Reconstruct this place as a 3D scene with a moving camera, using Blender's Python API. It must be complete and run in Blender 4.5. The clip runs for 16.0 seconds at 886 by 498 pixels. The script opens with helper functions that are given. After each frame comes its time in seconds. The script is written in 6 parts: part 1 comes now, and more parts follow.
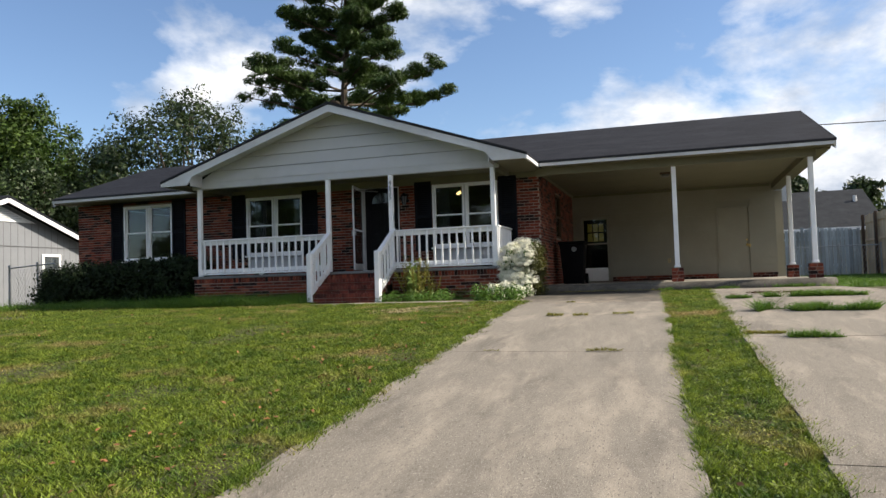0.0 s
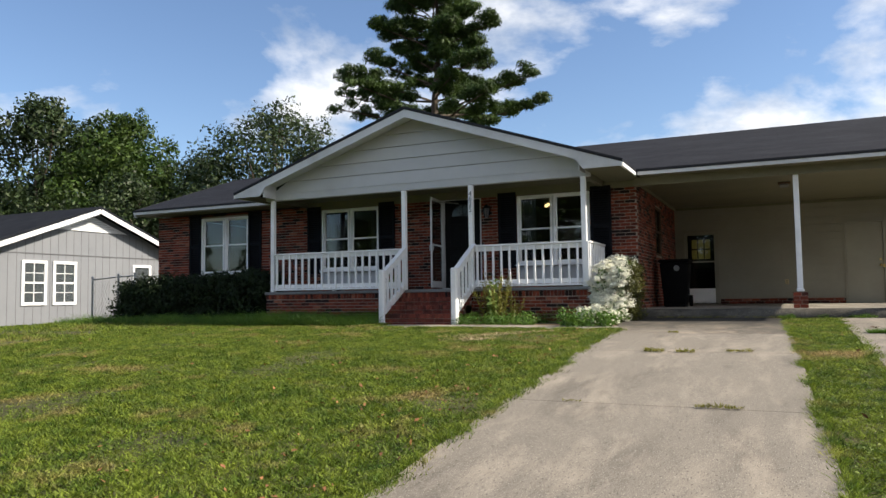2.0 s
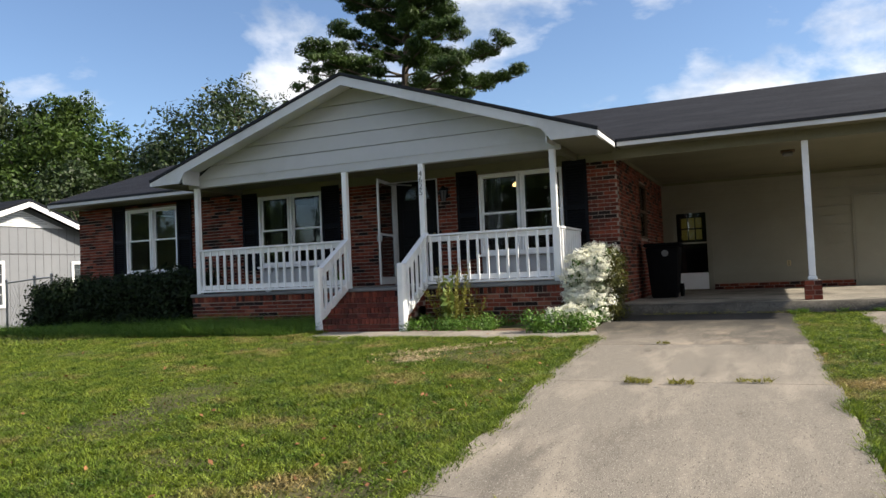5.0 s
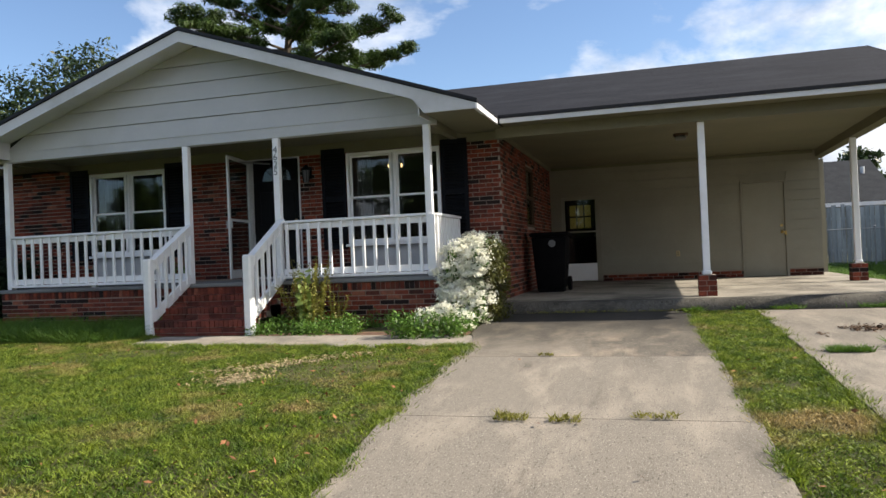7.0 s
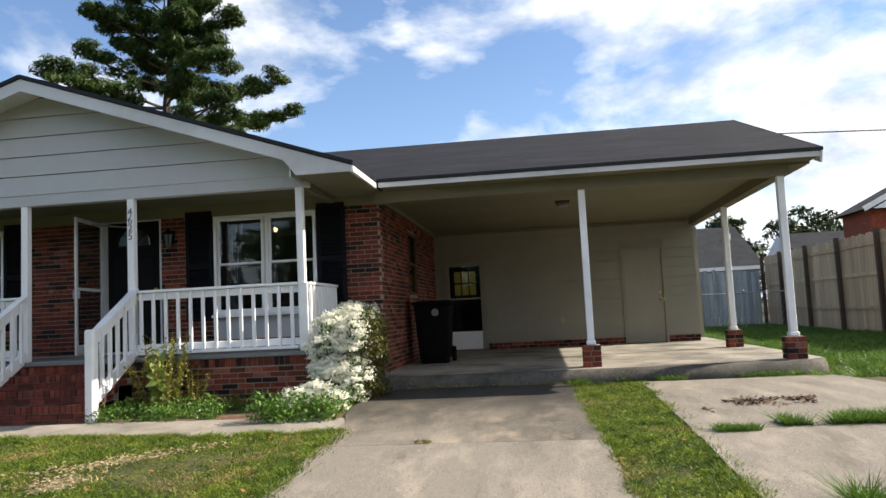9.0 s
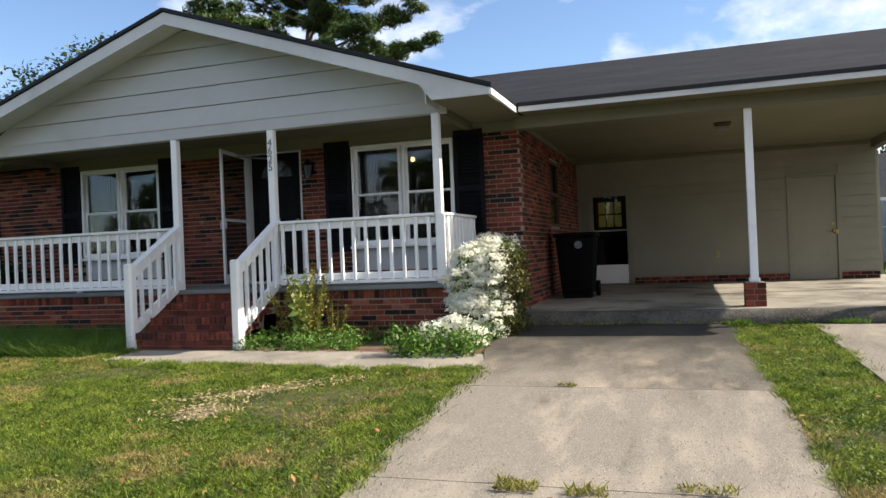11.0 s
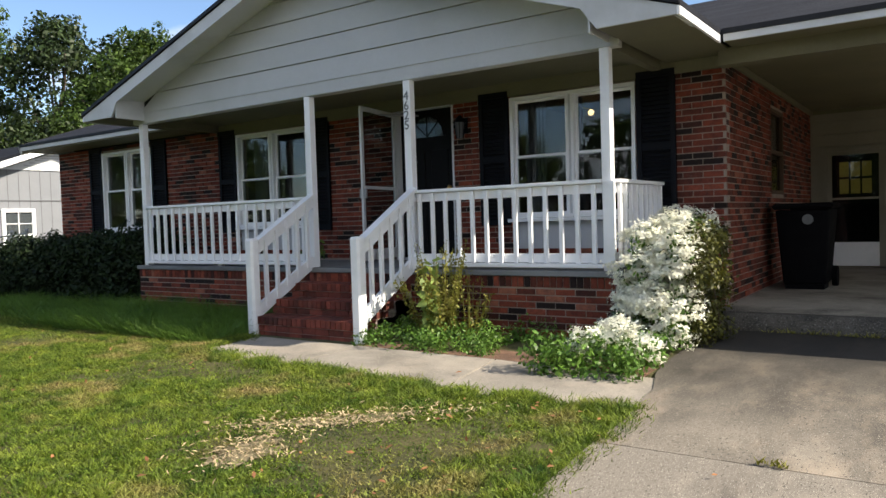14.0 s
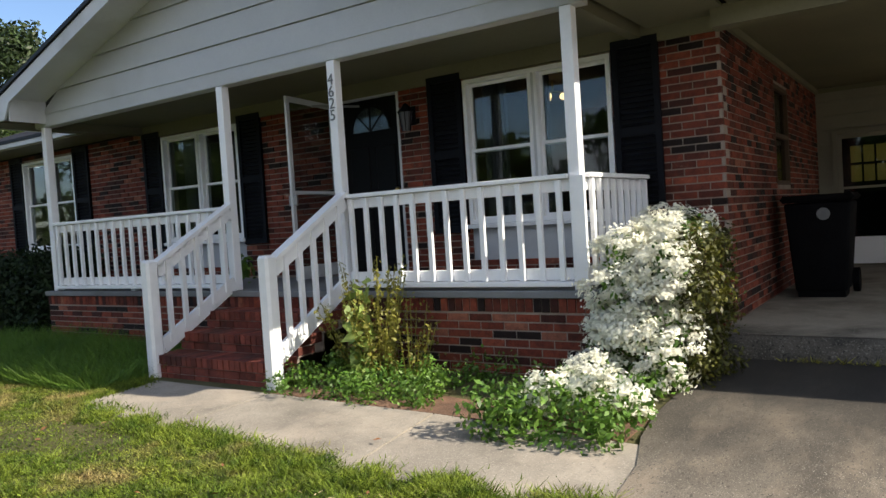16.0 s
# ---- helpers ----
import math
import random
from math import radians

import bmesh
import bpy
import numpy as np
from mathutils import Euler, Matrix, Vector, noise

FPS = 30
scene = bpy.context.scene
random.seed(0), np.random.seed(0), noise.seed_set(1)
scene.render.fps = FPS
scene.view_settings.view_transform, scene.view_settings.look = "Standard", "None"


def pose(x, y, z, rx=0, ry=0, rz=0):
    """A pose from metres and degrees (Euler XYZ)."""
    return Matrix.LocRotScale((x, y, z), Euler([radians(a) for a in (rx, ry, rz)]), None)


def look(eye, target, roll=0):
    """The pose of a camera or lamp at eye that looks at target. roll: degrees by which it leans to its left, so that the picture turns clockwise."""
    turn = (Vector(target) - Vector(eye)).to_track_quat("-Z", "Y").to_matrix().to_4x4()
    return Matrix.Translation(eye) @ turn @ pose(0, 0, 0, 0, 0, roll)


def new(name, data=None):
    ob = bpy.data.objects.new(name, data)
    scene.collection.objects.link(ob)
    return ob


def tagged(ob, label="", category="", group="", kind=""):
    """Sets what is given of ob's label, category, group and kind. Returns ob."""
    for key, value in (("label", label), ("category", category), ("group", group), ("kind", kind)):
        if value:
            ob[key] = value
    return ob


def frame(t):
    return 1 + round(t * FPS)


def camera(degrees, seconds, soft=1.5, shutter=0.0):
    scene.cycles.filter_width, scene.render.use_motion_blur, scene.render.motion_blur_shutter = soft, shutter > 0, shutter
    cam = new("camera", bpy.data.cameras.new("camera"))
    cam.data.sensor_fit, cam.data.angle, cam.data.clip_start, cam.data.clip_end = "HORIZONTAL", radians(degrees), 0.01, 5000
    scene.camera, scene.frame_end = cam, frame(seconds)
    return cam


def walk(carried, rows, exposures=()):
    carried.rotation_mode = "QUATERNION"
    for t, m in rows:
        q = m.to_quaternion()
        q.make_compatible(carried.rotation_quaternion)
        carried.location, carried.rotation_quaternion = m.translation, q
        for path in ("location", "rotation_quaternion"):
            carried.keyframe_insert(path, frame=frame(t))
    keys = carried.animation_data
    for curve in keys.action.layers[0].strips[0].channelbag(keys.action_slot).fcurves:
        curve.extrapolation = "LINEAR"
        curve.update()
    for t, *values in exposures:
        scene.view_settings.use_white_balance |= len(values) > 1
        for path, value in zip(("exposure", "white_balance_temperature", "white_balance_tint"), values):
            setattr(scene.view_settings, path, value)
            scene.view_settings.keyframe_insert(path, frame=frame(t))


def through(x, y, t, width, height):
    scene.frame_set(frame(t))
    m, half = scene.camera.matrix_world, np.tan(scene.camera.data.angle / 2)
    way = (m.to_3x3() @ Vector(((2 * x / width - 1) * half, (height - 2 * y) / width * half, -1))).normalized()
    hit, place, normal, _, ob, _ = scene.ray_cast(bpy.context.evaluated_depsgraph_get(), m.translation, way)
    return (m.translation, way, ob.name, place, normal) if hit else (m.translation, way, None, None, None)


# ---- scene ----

cam = camera(61.6, 16.0)
PATH = [
    (0, (2.949, -16.815, 0.154), (2.35, -14.909, 0.242), -1.8),
    (0.5, (2.851, -16.445, 0.189), (2.272, -14.532, 0.257), -1.0),
    (1, (2.809, -16.116, 0.21), (2.156, -14.228, 0.293), -1.8),
    (1.5, (2.802, -15.73, 0.286), (2.008, -13.898, 0.39), -2.0),
    (2, (2.731, -15.379, 0.299), (1.895, -13.567, 0.427), -0.8),
    (2.5, (2.679, -15.011, 0.351), (1.818, -13.211, 0.482), -1.6),
    (3, (2.713, -14.584, 0.408), (1.822, -12.798, 0.525), -0.3),
    (3.5, (2.696, -14.164, 0.41), (1.844, -12.359, 0.54), -0.4),
    (3.7, (2.66, -13.973, 0.452), (1.834, -12.156, 0.582), -0.6),
    (5.8, (2.353, -12.36, 0.629), (1.541, -10.533, 0.679), -3.1),
    (6, (2.358, -12.164, 0.634), (1.571, -10.327, 0.702), -2.4),
    (6.5, (2.328, -11.751, 0.667), (1.596, -9.89, 0.695), -1.9),
    (7, (2.264, -11.338, 0.719), (1.715, -9.414, 0.738), -2.4),
    (7.5, (2.264, -10.988, 0.718), (1.829, -9.036, 0.749), -3.6),
    (8, (2.314, -10.773, 0.802), (1.999, -8.803, 0.944), -3.0),
    (8.2, (2.324, -10.75, 0.801), (2.084, -8.778, 1.031), -2.6),
    (10.3, (2.192, -10.546, 0.862), (1.862, -8.574, 0.862), -3.5),
    (10.5, (2.179, -10.491, 0.859), (1.813, -8.525, 0.844), -3.3),
    (11, (2.174, -10.194, 0.836), (1.55, -8.294, 0.844), -2.4),
    (11.5, (2.227, -9.871, 0.856), (1.358, -8.07, 0.823), -2.5),
    (12, (2.167, -9.479, 0.89), (1.223, -7.718, 0.81), -2.1),
    (12.5, (2.136, -9.181, 0.909), (1.144, -7.445, 0.854), -2.9),
    (13, (2.151, -8.78, 0.944), (1.021, -7.13, 0.905), -2.1),
    (13.5, (2.08, -8.455, 0.913), (0.954, -6.804, 0.822), -2.1),
    (14, (1.958, -8.167, 0.982), (0.828, -6.518, 0.906), -1.8),
    (14.5, (1.885, -7.823, 0.967), (0.687, -6.223, 0.881), -2.7),
    (15, (1.811, -7.422, 1.002), (0.607, -5.828, 0.906), -3.1),
    (15.5, (1.644, -7.017, 1.057), (0.479, -5.393, 0.97), -3.2),
    (16, (1.537, -6.617, 1.035), (0.416, -4.962, 0.96), -3.7),
]
walk(cam, [(t, look(eye, target, roll)) for t, eye, target, roll in PATH], [(0, 0.58), (3.5, 0.62), (8, 0.78), (12, 0.92), (16, 0.82)])

# ---- light ----
SUN_DIR = Vector((1.30, 0.34, 1.0)).normalized()
world = bpy.data.worlds.new("sky")
scene.world = world
world.use_nodes = True
wt = world.node_tree
wt.nodes.clear()


def wnode(kind, **kw):
    n = wt.nodes.new(kind)
    for k, v in kw.items():
        n.inputs[k].default_value = v
    return n


w_out = wnode("ShaderNodeOutputWorld")
w_bg = wnode("ShaderNodeBackground", Strength=0.076)
w_sky = wnode("ShaderNodeTexSky")
w_sky.sky_type = "NISHITA"
w_sky.sun_disc = False
w_sky.sun_elevation = math.asin(SUN_DIR.z)
w_sky.sun_rotation = math.atan2(SUN_DIR.x, SUN_DIR.y)
w_sky.air_density, w_sky.dust_density, w_sky.ozone_density = 1.0, 0.3, 2.5
w_tc = wnode("ShaderNodeTexCoord")
w_map = wnode("ShaderNodeMapping")
w_map.inputs["Scale"].default_value = (1.0, 1.0, 1.9)
w_map.inputs["Location"].default_value = (0.42, 0.1, 0.35)
w_n1 = wnode("ShaderNodeTexNoise", Scale=3.3, Detail=12.0, Roughness=0.56, Distortion=0.15)
w_n2 = wnode("ShaderNodeTexNoise", Scale=8.5, Detail=9.0, Roughness=0.6)
w_r1 = wnode("ShaderNodeValToRGB")
w_r1.color_ramp.elements[0].position, w_r1.color_ramp.elements[1].position = 0.485, 0.615
w_r2 = wnode("ShaderNodeValToRGB")
w_r2.color_ramp.elements[0].position, w_r2.color_ramp.elements[1].position = 0.34, 0.64
w_r2.color_ramp.elements[0].color = (4.6, 5.3, 6.5, 1)
w_r2.color_ramp.elements[1].color = (10.6, 10.6, 10.7, 1)
w_mix = wnode("ShaderNodeMix")
w_mix.data_type = "RGBA"
wl = wt.links.new
wl(w_tc.outputs["Generated"], w_map.inputs["Vector"])
wl(w_map.outputs["Vector"], w_n1.inputs["Vector"])
wl(w_map.outputs["Vector"], w_n2.inputs["Vector"])
w_dot = wnode("ShaderNodeVectorMath")
w_dot.operation = "DOT_PRODUCT"
w_dot.inputs[1].default_value = (0.0, 0.11, -0.05)
w_sum = wnode("ShaderNodeMath")
w_sum.operation = "ADD"
w_abs = wnode("ShaderNodeVectorMath")
w_abs.operation = "ABSOLUTE"
wl(w_tc.outputs["Generated"], w_abs.inputs[0])
wl(w_abs.outputs["Vector"], w_dot.inputs[0])
w_side = wnode("ShaderNodeVectorMath")
w_side.operation = "DOT_PRODUCT"
w_side.inputs[1].default_value = (0.20, 0.0, 0.0)
w_lean = wnode("ShaderNodeMath")
w_lean.operation = "ADD"
wl(w_tc.outputs["Generated"], w_side.inputs[0])
wl(w_n1.outputs["Fac"], w_lean.inputs[0])
wl(w_side.outputs["Value"], w_lean.inputs[1])
wl(w_lean.outputs[0], w_sum.inputs[0])
wl(w_dot.outputs["Value"], w_sum.inputs[1])
wl(w_sum.outputs[0], w_r1.inputs["Fac"])
wl(w_n2.outputs["Fac"], w_r2.inputs["Fac"])
wl(w_r1.outputs["Color"], w_mix.inputs["Factor"])
w_tint = wnode("ShaderNodeMix")
w_tint.data_type, w_tint.blend_type = "RGBA", "MULTIPLY"
w_tint.inputs["Factor"].default_value = 1.0
w_tint.inputs[7].default_value = (1.34, 1.36, 1.44, 1)
wl(w_sky.outputs["Color"], w_tint.inputs[6])
wl(w_tint.outputs[2], w_mix.inputs[6])
wl(w_r2.outputs["Color"], w_mix.inputs[7])
wl(w_mix.outputs[2], w_bg.inputs["Color"])
wl(w_bg.outputs["Background"], w_out.inputs["Surface"])

sun_data = bpy.data.lights.new("sun", "SUN")
sun_data.energy, sun_data.angle, sun_data.color = 4.8, radians(0.55), (1.0, 0.905, 0.76)
sun = new("sun", sun_data)
sun.matrix_world = look(SUN_DIR * 60, (0, 0, 0))


# ---- materials ----
def material(name, c1, c2, scale=3.0, fine=40.0, rough=0.75, bump=0.15, metal=0.0, spread=0.0, stain=None, stain_scale=0.7,
             stain_from=0.5, stain_to=0.7, random_by="", stretch=(1, 1, 1), spec=0.4, bump_dist=0.01, through=0.0, warm=None, speck=None):
    m = bpy.data.materials.new(name)
    m.use_nodes = True
    nt = m.node_tree
    b = nt.nodes["Principled BSDF"]
    b.inputs["Roughness"].default_value = rough
    b.inputs["Metallic"].default_value = metal
    b.inputs["Specular IOR Level"].default_value = spec
    tc = nt.nodes.new("ShaderNodeTexCoord")
    geo = nt.nodes.new("ShaderNodeNewGeometry")
    mp = nt.nodes.new("ShaderNodeMapping")
    mp.inputs["Scale"].default_value = stretch
    nt.links.new(geo.outputs["Position"], mp.inputs["Vector"])

    def tex(sc, detail=6.0):
        n = nt.nodes.new("ShaderNodeTexNoise")
        n.inputs["Scale"].default_value, n.inputs["Detail"].default_value, n.inputs["Roughness"].default_value = sc, detail, 0.62
        nt.links.new(mp.outputs["Vector"], n.inputs["Vector"])
        return n

    def mix(fac, a, bcol):
        n = nt.nodes.new("ShaderNodeMix")
        n.data_type = "RGBA"
        nt.links.new(fac, n.inputs["Factor"])
        for i, v in ((6, a), (7, bcol)):
            if isinstance(v, tuple):
                n.inputs[i].default_value = (*v, 1)
            else:
                nt.links.new(v, n.inputs[i])
        return n.outputs[2]

    def ramp(sock, lo, hi):
        n = nt.nodes.new("ShaderNodeMapRange")
        n.inputs[1].default_value, n.inputs[2].default_value = lo, hi
        nt.links.new(sock, n.inputs[0])
        return n.outputs[0]
    big, small = tex(scale), tex(fine, 4.0)
    add = nt.nodes.new("ShaderNodeMath")
    add.operation = "MULTIPLY_ADD"
    nt.links.new(small.outputs["Fac"], add.inputs[0])
    add.inputs[1].default_value = 0.6
    nt.links.new(big.outputs["Fac"], add.inputs[2])
    col = mix(ramp(add.outputs[0], 0.58, 1.02), c1, c2)
    if stain:
        col = mix(ramp(tex(stain_scale, 7.0).outputs["Fac"], stain_from, stain_to), col, stain)
    if warm:
        col = mix(ramp(tex(1.7, 9.0).outputs["Fac"], 0.50, 0.74), col, warm)
    if speck:
        col = mix(ramp(tex(speck[0], 2.0).outputs["Fac"], 0.60, 0.68), col, speck[1])
        col = mix(ramp(tex(speck[0] * 0.55, 2.0).outputs["Fac"], 0.40, 0.33), col, speck[2])
    if random_by:
        if random_by == "object":
            oi = nt.nodes.new("ShaderNodeObjectInfo")
            r = oi.outputs["Random"]
        else:
            r = geo.outputs["Random Per Island"]
        cr = nt.nodes.new("ShaderNodeValToRGB")
        nt.links.new(r, cr.inputs["Fac"])
        els = cr.color_ramp.elements
        els[0].color, els[1].color = (1 - spread, 1 - spread, 1 - spread, 1), (1 + spread, 1 + spread, 1 + spread, 1)
        mul = nt.nodes.new("ShaderNodeMix")
        mul.data_type, mul.blend_type = "RGBA", "MULTIPLY"
        mul.inputs["Factor"].default_value = 1.0
        nt.links.new(col, mul.inputs[6])
        nt.links.new(cr.outputs["Color"], mul.inputs[7])
        col = mul.outputs[2]
    nt.links.new(col, b.inputs["Base Color"])
    if bump:
        bn = nt.nodes.new("ShaderNodeBump")
        bn.inputs["Strength"].default_value, bn.inputs["Distance"].default_value = bump, bump_dist
        nt.links.new(add.outputs[0], bn.inputs["Height"])
        nt.links.new(bn.outputs["Normal"], b.inputs["Normal"])
    if through:
        tr = nt.nodes.new("ShaderNodeBsdfTranslucent")
        nt.links.new(col, tr.inputs["Color"])
        ms = nt.nodes.new("ShaderNodeMixShader")
        ms.inputs[0].default_value = through
        nt.links.new(b.outputs[0], ms.inputs[1])
        nt.links.new(tr.outputs[0], ms.inputs[2])
        nt.links.new(ms.outputs[0], nt.nodes["Material Output"].inputs["Surface"])
    return m


def brick_material(name, random_by):
    """Fired clay bricks: mostly red, some brown, a few near black or pale, varied brick by brick."""
    m = material(name, (0.082, 0.020, 0.012), (0.225, 0.054, 0.029), 14.0, 90.0, 0.85, 0.6, stain=(0.30, 0.235, 0.19), stain_scale=7.0, stain_from=0.64, stain_to=0.74, bump_dist=0.006)
    nt = m.node_tree
    b = nt.nodes["Principled BSDF"]
    old = b.inputs["Base Color"].links[0].from_socket
    if random_by == "object":
        r = nt.nodes.new("ShaderNodeObjectInfo").outputs["Random"]
    else:
        r = nt.nodes.new("ShaderNodeNewGeometry").outputs["Random Per Island"]
    cr = nt.nodes.new("ShaderNodeValToRGB")
    cr.color_ramp.interpolation = "CONSTANT"
    els = cr.color_ramp.elements
    els[0].color = (0.07, 0.10, 0.14, 1)
    els[1].position, els[1].color = 0.13, (0.30, 0.28, 0.30, 1)
    for p, c in ((0.25, (0.62, 0.58, 0.56)), (0.42, (1.0, 0.9, 0.85)), (0.58, (1.25, 1.1, 1.0)), (0.74, (0.9, 0.72, 0.66)),
                 (0.87, (1.5, 1.45, 1.35)), (0.96, (1.7, 2.5, 2.7))):
        e = els.new(p)
        e.color = (*c, 1)
    nt.links.new(r, cr.inputs["Fac"])
    mul = nt.nodes.new("ShaderNodeMix")
    mul.data_type, mul.blend_type = "RGBA", "MULTIPLY"
    mul.inputs["Factor"].default_value = 1.0
    nt.links.new(old, mul.inputs[6])
    nt.links.new(cr.outputs["Color"], mul.inputs[7])
    nt.links.new(mul.outputs[2], b.inputs["Base Color"])
    return m


def glass_material(name, base=0.05):
    m = bpy.data.materials.new(name)
    m.use_nodes = True
    nt = m.node_tree
    nt.nodes.clear()
    out = nt.nodes.new("ShaderNodeOutputMaterial")
    mixs = nt.nodes.new("ShaderNodeMixShader")
    lw = nt.nodes.new("ShaderNodeLayerWeight")
    lw.inputs["Blend"].default_value = 0.5
    pw = nt.nodes.new("ShaderNodeMath")
    pw.operation, pw.inputs[1].default_value = "POWER", 4.0
    fr = nt.nodes.new("ShaderNodeMath")
    fr.operation, fr.inputs[1].default_value, fr.inputs[2].default_value = "MULTIPLY_ADD", 0.6, base
    nt.links.new(lw.outputs["Facing"], pw.inputs[0])
    nt.links.new(pw.outputs[0], fr.inputs[0])
    tr = nt.nodes.new("ShaderNodeBsdfTransparent")
    tr.inputs["Color"].default_value = (0.72, 0.76, 0.76, 1)
    gl = nt.nodes.new("ShaderNodeBsdfGlossy")
    gl.inputs["Roughness"].default_value = 0.01
    nt.links.new(fr.outputs[0], mixs.inputs[0])
    nt.links.new(tr.outputs[0], mixs.inputs[1])
    nt.links.new(gl.outputs[0], mixs.inputs[2])
    nt.links.new(mixs.outputs[0], out.inputs["Surface"])
    return m


def glow_material(name, colour, strength):
    m = bpy.data.materials.new(name)
    m.use_nodes = True
    b = m.node_tree.nodes["Principled BSDF"]
    b.inputs["Base Color"].default_value = (*colour, 1)
    b.inputs["Emission Color"].default_value = (*colour, 1)
    b.inputs["Emission Strength"].default_value = strength
    return m


BRICK = brick_material("brick_single", "object")
BRICK_BULK = brick_material("brick_bulk", "island")
MORTAR = material("mortar", (0.25, 0.205, 0.17), (0.36, 0.30, 0.255), 4, 120, 0.95, 0.5, stain=(0.25, 0.19, 0.16), bump_dist=0.004)
WHITE = material("white_paint", (0.84, 0.85, 0.87), (0.90, 0.90, 0.91), 2.0, 60, 0.42, 0.06, stain=(0.74, 0.75, 0.76), stain_scale=1.6)
TRIM = material("trim_paint", (0.57, 0.585, 0.605), (0.64, 0.65, 0.665), 1.5, 50, 0.5, 0.05, stain=(0.47, 0.475, 0.475))
SIDING = material("siding_paint", (0.46, 0.475, 0.49), (0.52, 0.53, 0.545), 1.4, 45, 0.6, 0.08, stain=(0.42, 0.43, 0.43), random_by="object", spread=0.035)
BEIGE = material("beige_paint", (0.245, 0.23, 0.185), (0.29, 0.275, 0.22), 1.2, 40, 0.6, 0.06, stain=(0.245, 0.23, 0.185), random_by="object", spread=0.02)
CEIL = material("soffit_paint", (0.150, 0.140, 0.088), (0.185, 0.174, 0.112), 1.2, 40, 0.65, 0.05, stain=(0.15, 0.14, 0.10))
SHINGLE = material("asphalt_shingle", (0.007, 0.008, 0.012), (0.018, 0.0195, 0.027), 1.6, 26, 0.95, 0.6, stain=(0.024, 0.0255, 0.033), stain_scale=0.9,
                   stretch=(1, 2.4, 1), spec=0.2)
DRIP = material("drip_edge", (0.006, 0.006, 0.008), (0.012, 0.012, 0.014), 3, 40, 0.6, 0.0)
CONCRETE = material("concrete", (0.13, 0.112, 0.09), (0.36, 0.315, 0.255), 0.9, 85, 0.9, 0.7, stain=(0.115, 0.099, 0.08), stain_scale=0.9, stretch=(2.2, 0.6, 1),
                    stain_from=0.45, stain_to=0.74, warm=(0.36, 0.305, 0.24), speck=(95, (0.46, 0.415, 0.345), (0.10, 0.086, 0.07)), bump_dist=0.004)
# First drive panel: grime here, with eave shade painted over it further down.
GRIMY_SHADED = material("grimy_shaded_concrete", (0.095, 0.081, 0.064), (0.29, 0.25, 0.197), 0.9, 85, 0.9, 0.7, stain=(0.055, 0.047, 0.038), stain_scale=0.62, stretch=(1.8, 0.7, 1),
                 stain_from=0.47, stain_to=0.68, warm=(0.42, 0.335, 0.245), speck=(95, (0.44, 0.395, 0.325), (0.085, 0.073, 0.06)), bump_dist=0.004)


def mildew_and_shade(m, colour, y0, y1):
    """Mildew and the eave's shade painted dark over the concrete between two lines across the drive, with a ragged
    edge.
    """
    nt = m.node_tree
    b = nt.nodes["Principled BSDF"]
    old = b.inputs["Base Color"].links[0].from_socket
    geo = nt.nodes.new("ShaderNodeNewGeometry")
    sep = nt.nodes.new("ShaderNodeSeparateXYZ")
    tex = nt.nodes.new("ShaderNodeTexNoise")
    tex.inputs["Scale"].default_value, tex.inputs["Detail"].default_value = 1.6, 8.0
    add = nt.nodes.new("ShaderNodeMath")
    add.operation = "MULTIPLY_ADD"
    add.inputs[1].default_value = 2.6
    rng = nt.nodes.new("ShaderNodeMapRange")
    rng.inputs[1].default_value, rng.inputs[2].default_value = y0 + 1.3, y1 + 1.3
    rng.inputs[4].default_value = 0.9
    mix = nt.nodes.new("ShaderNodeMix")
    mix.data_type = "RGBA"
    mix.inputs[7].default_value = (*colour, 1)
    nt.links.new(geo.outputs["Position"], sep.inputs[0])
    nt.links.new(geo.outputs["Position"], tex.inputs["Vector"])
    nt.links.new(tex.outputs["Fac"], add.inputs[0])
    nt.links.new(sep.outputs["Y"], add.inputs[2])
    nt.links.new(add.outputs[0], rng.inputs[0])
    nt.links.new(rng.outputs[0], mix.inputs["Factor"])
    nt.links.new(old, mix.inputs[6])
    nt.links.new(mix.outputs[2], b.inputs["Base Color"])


# Near black towards the slab: mildew plus eave shade put into the colour.
mildew_and_shade(GRIMY_SHADED, (0.02, 0.018, 0.015), -4.4, -1.4)
# Slab lip: mildew at the left, eave shade painted into the colour elsewhere.
LIP = material("mildew_shade_concrete", (0.04, 0.036, 0.03), (0.14, 0.126, 0.104), 2.2, 70, 0.95, 0.7, stain=(0.03, 0.029, 0.025), stain_scale=1.6, speck=(70, (0.2, 0.19, 0.16), (0.03, 0.028, 0.024)), bump_dist=0.006)
WALKWAY = material("walk_concrete", (0.19, 0.168, 0.138), (0.36, 0.32, 0.262), 1.4, 60, 0.9, 0.5, stain=(0.14, 0.123, 0.10), stain_scale=1.3, bump_dist=0.004, warm=(0.40, 0.34, 0.27), speck=(110, (0.44, 0.40, 0.34), (0.22, 0.195, 0.165)))
SLABC = material("slab_concrete", (0.24, 0.215, 0.175), (0.44, 0.40, 0.33), 0.7, 60, 0.85, 0.4, stain=(0.09, 0.08, 0.066), stain_scale=0.75, stain_from=0.44, stain_to=0.62, bump_dist=0.003, speck=(90, (0.5, 0.46, 0.4), (0.2, 0.18, 0.15)))
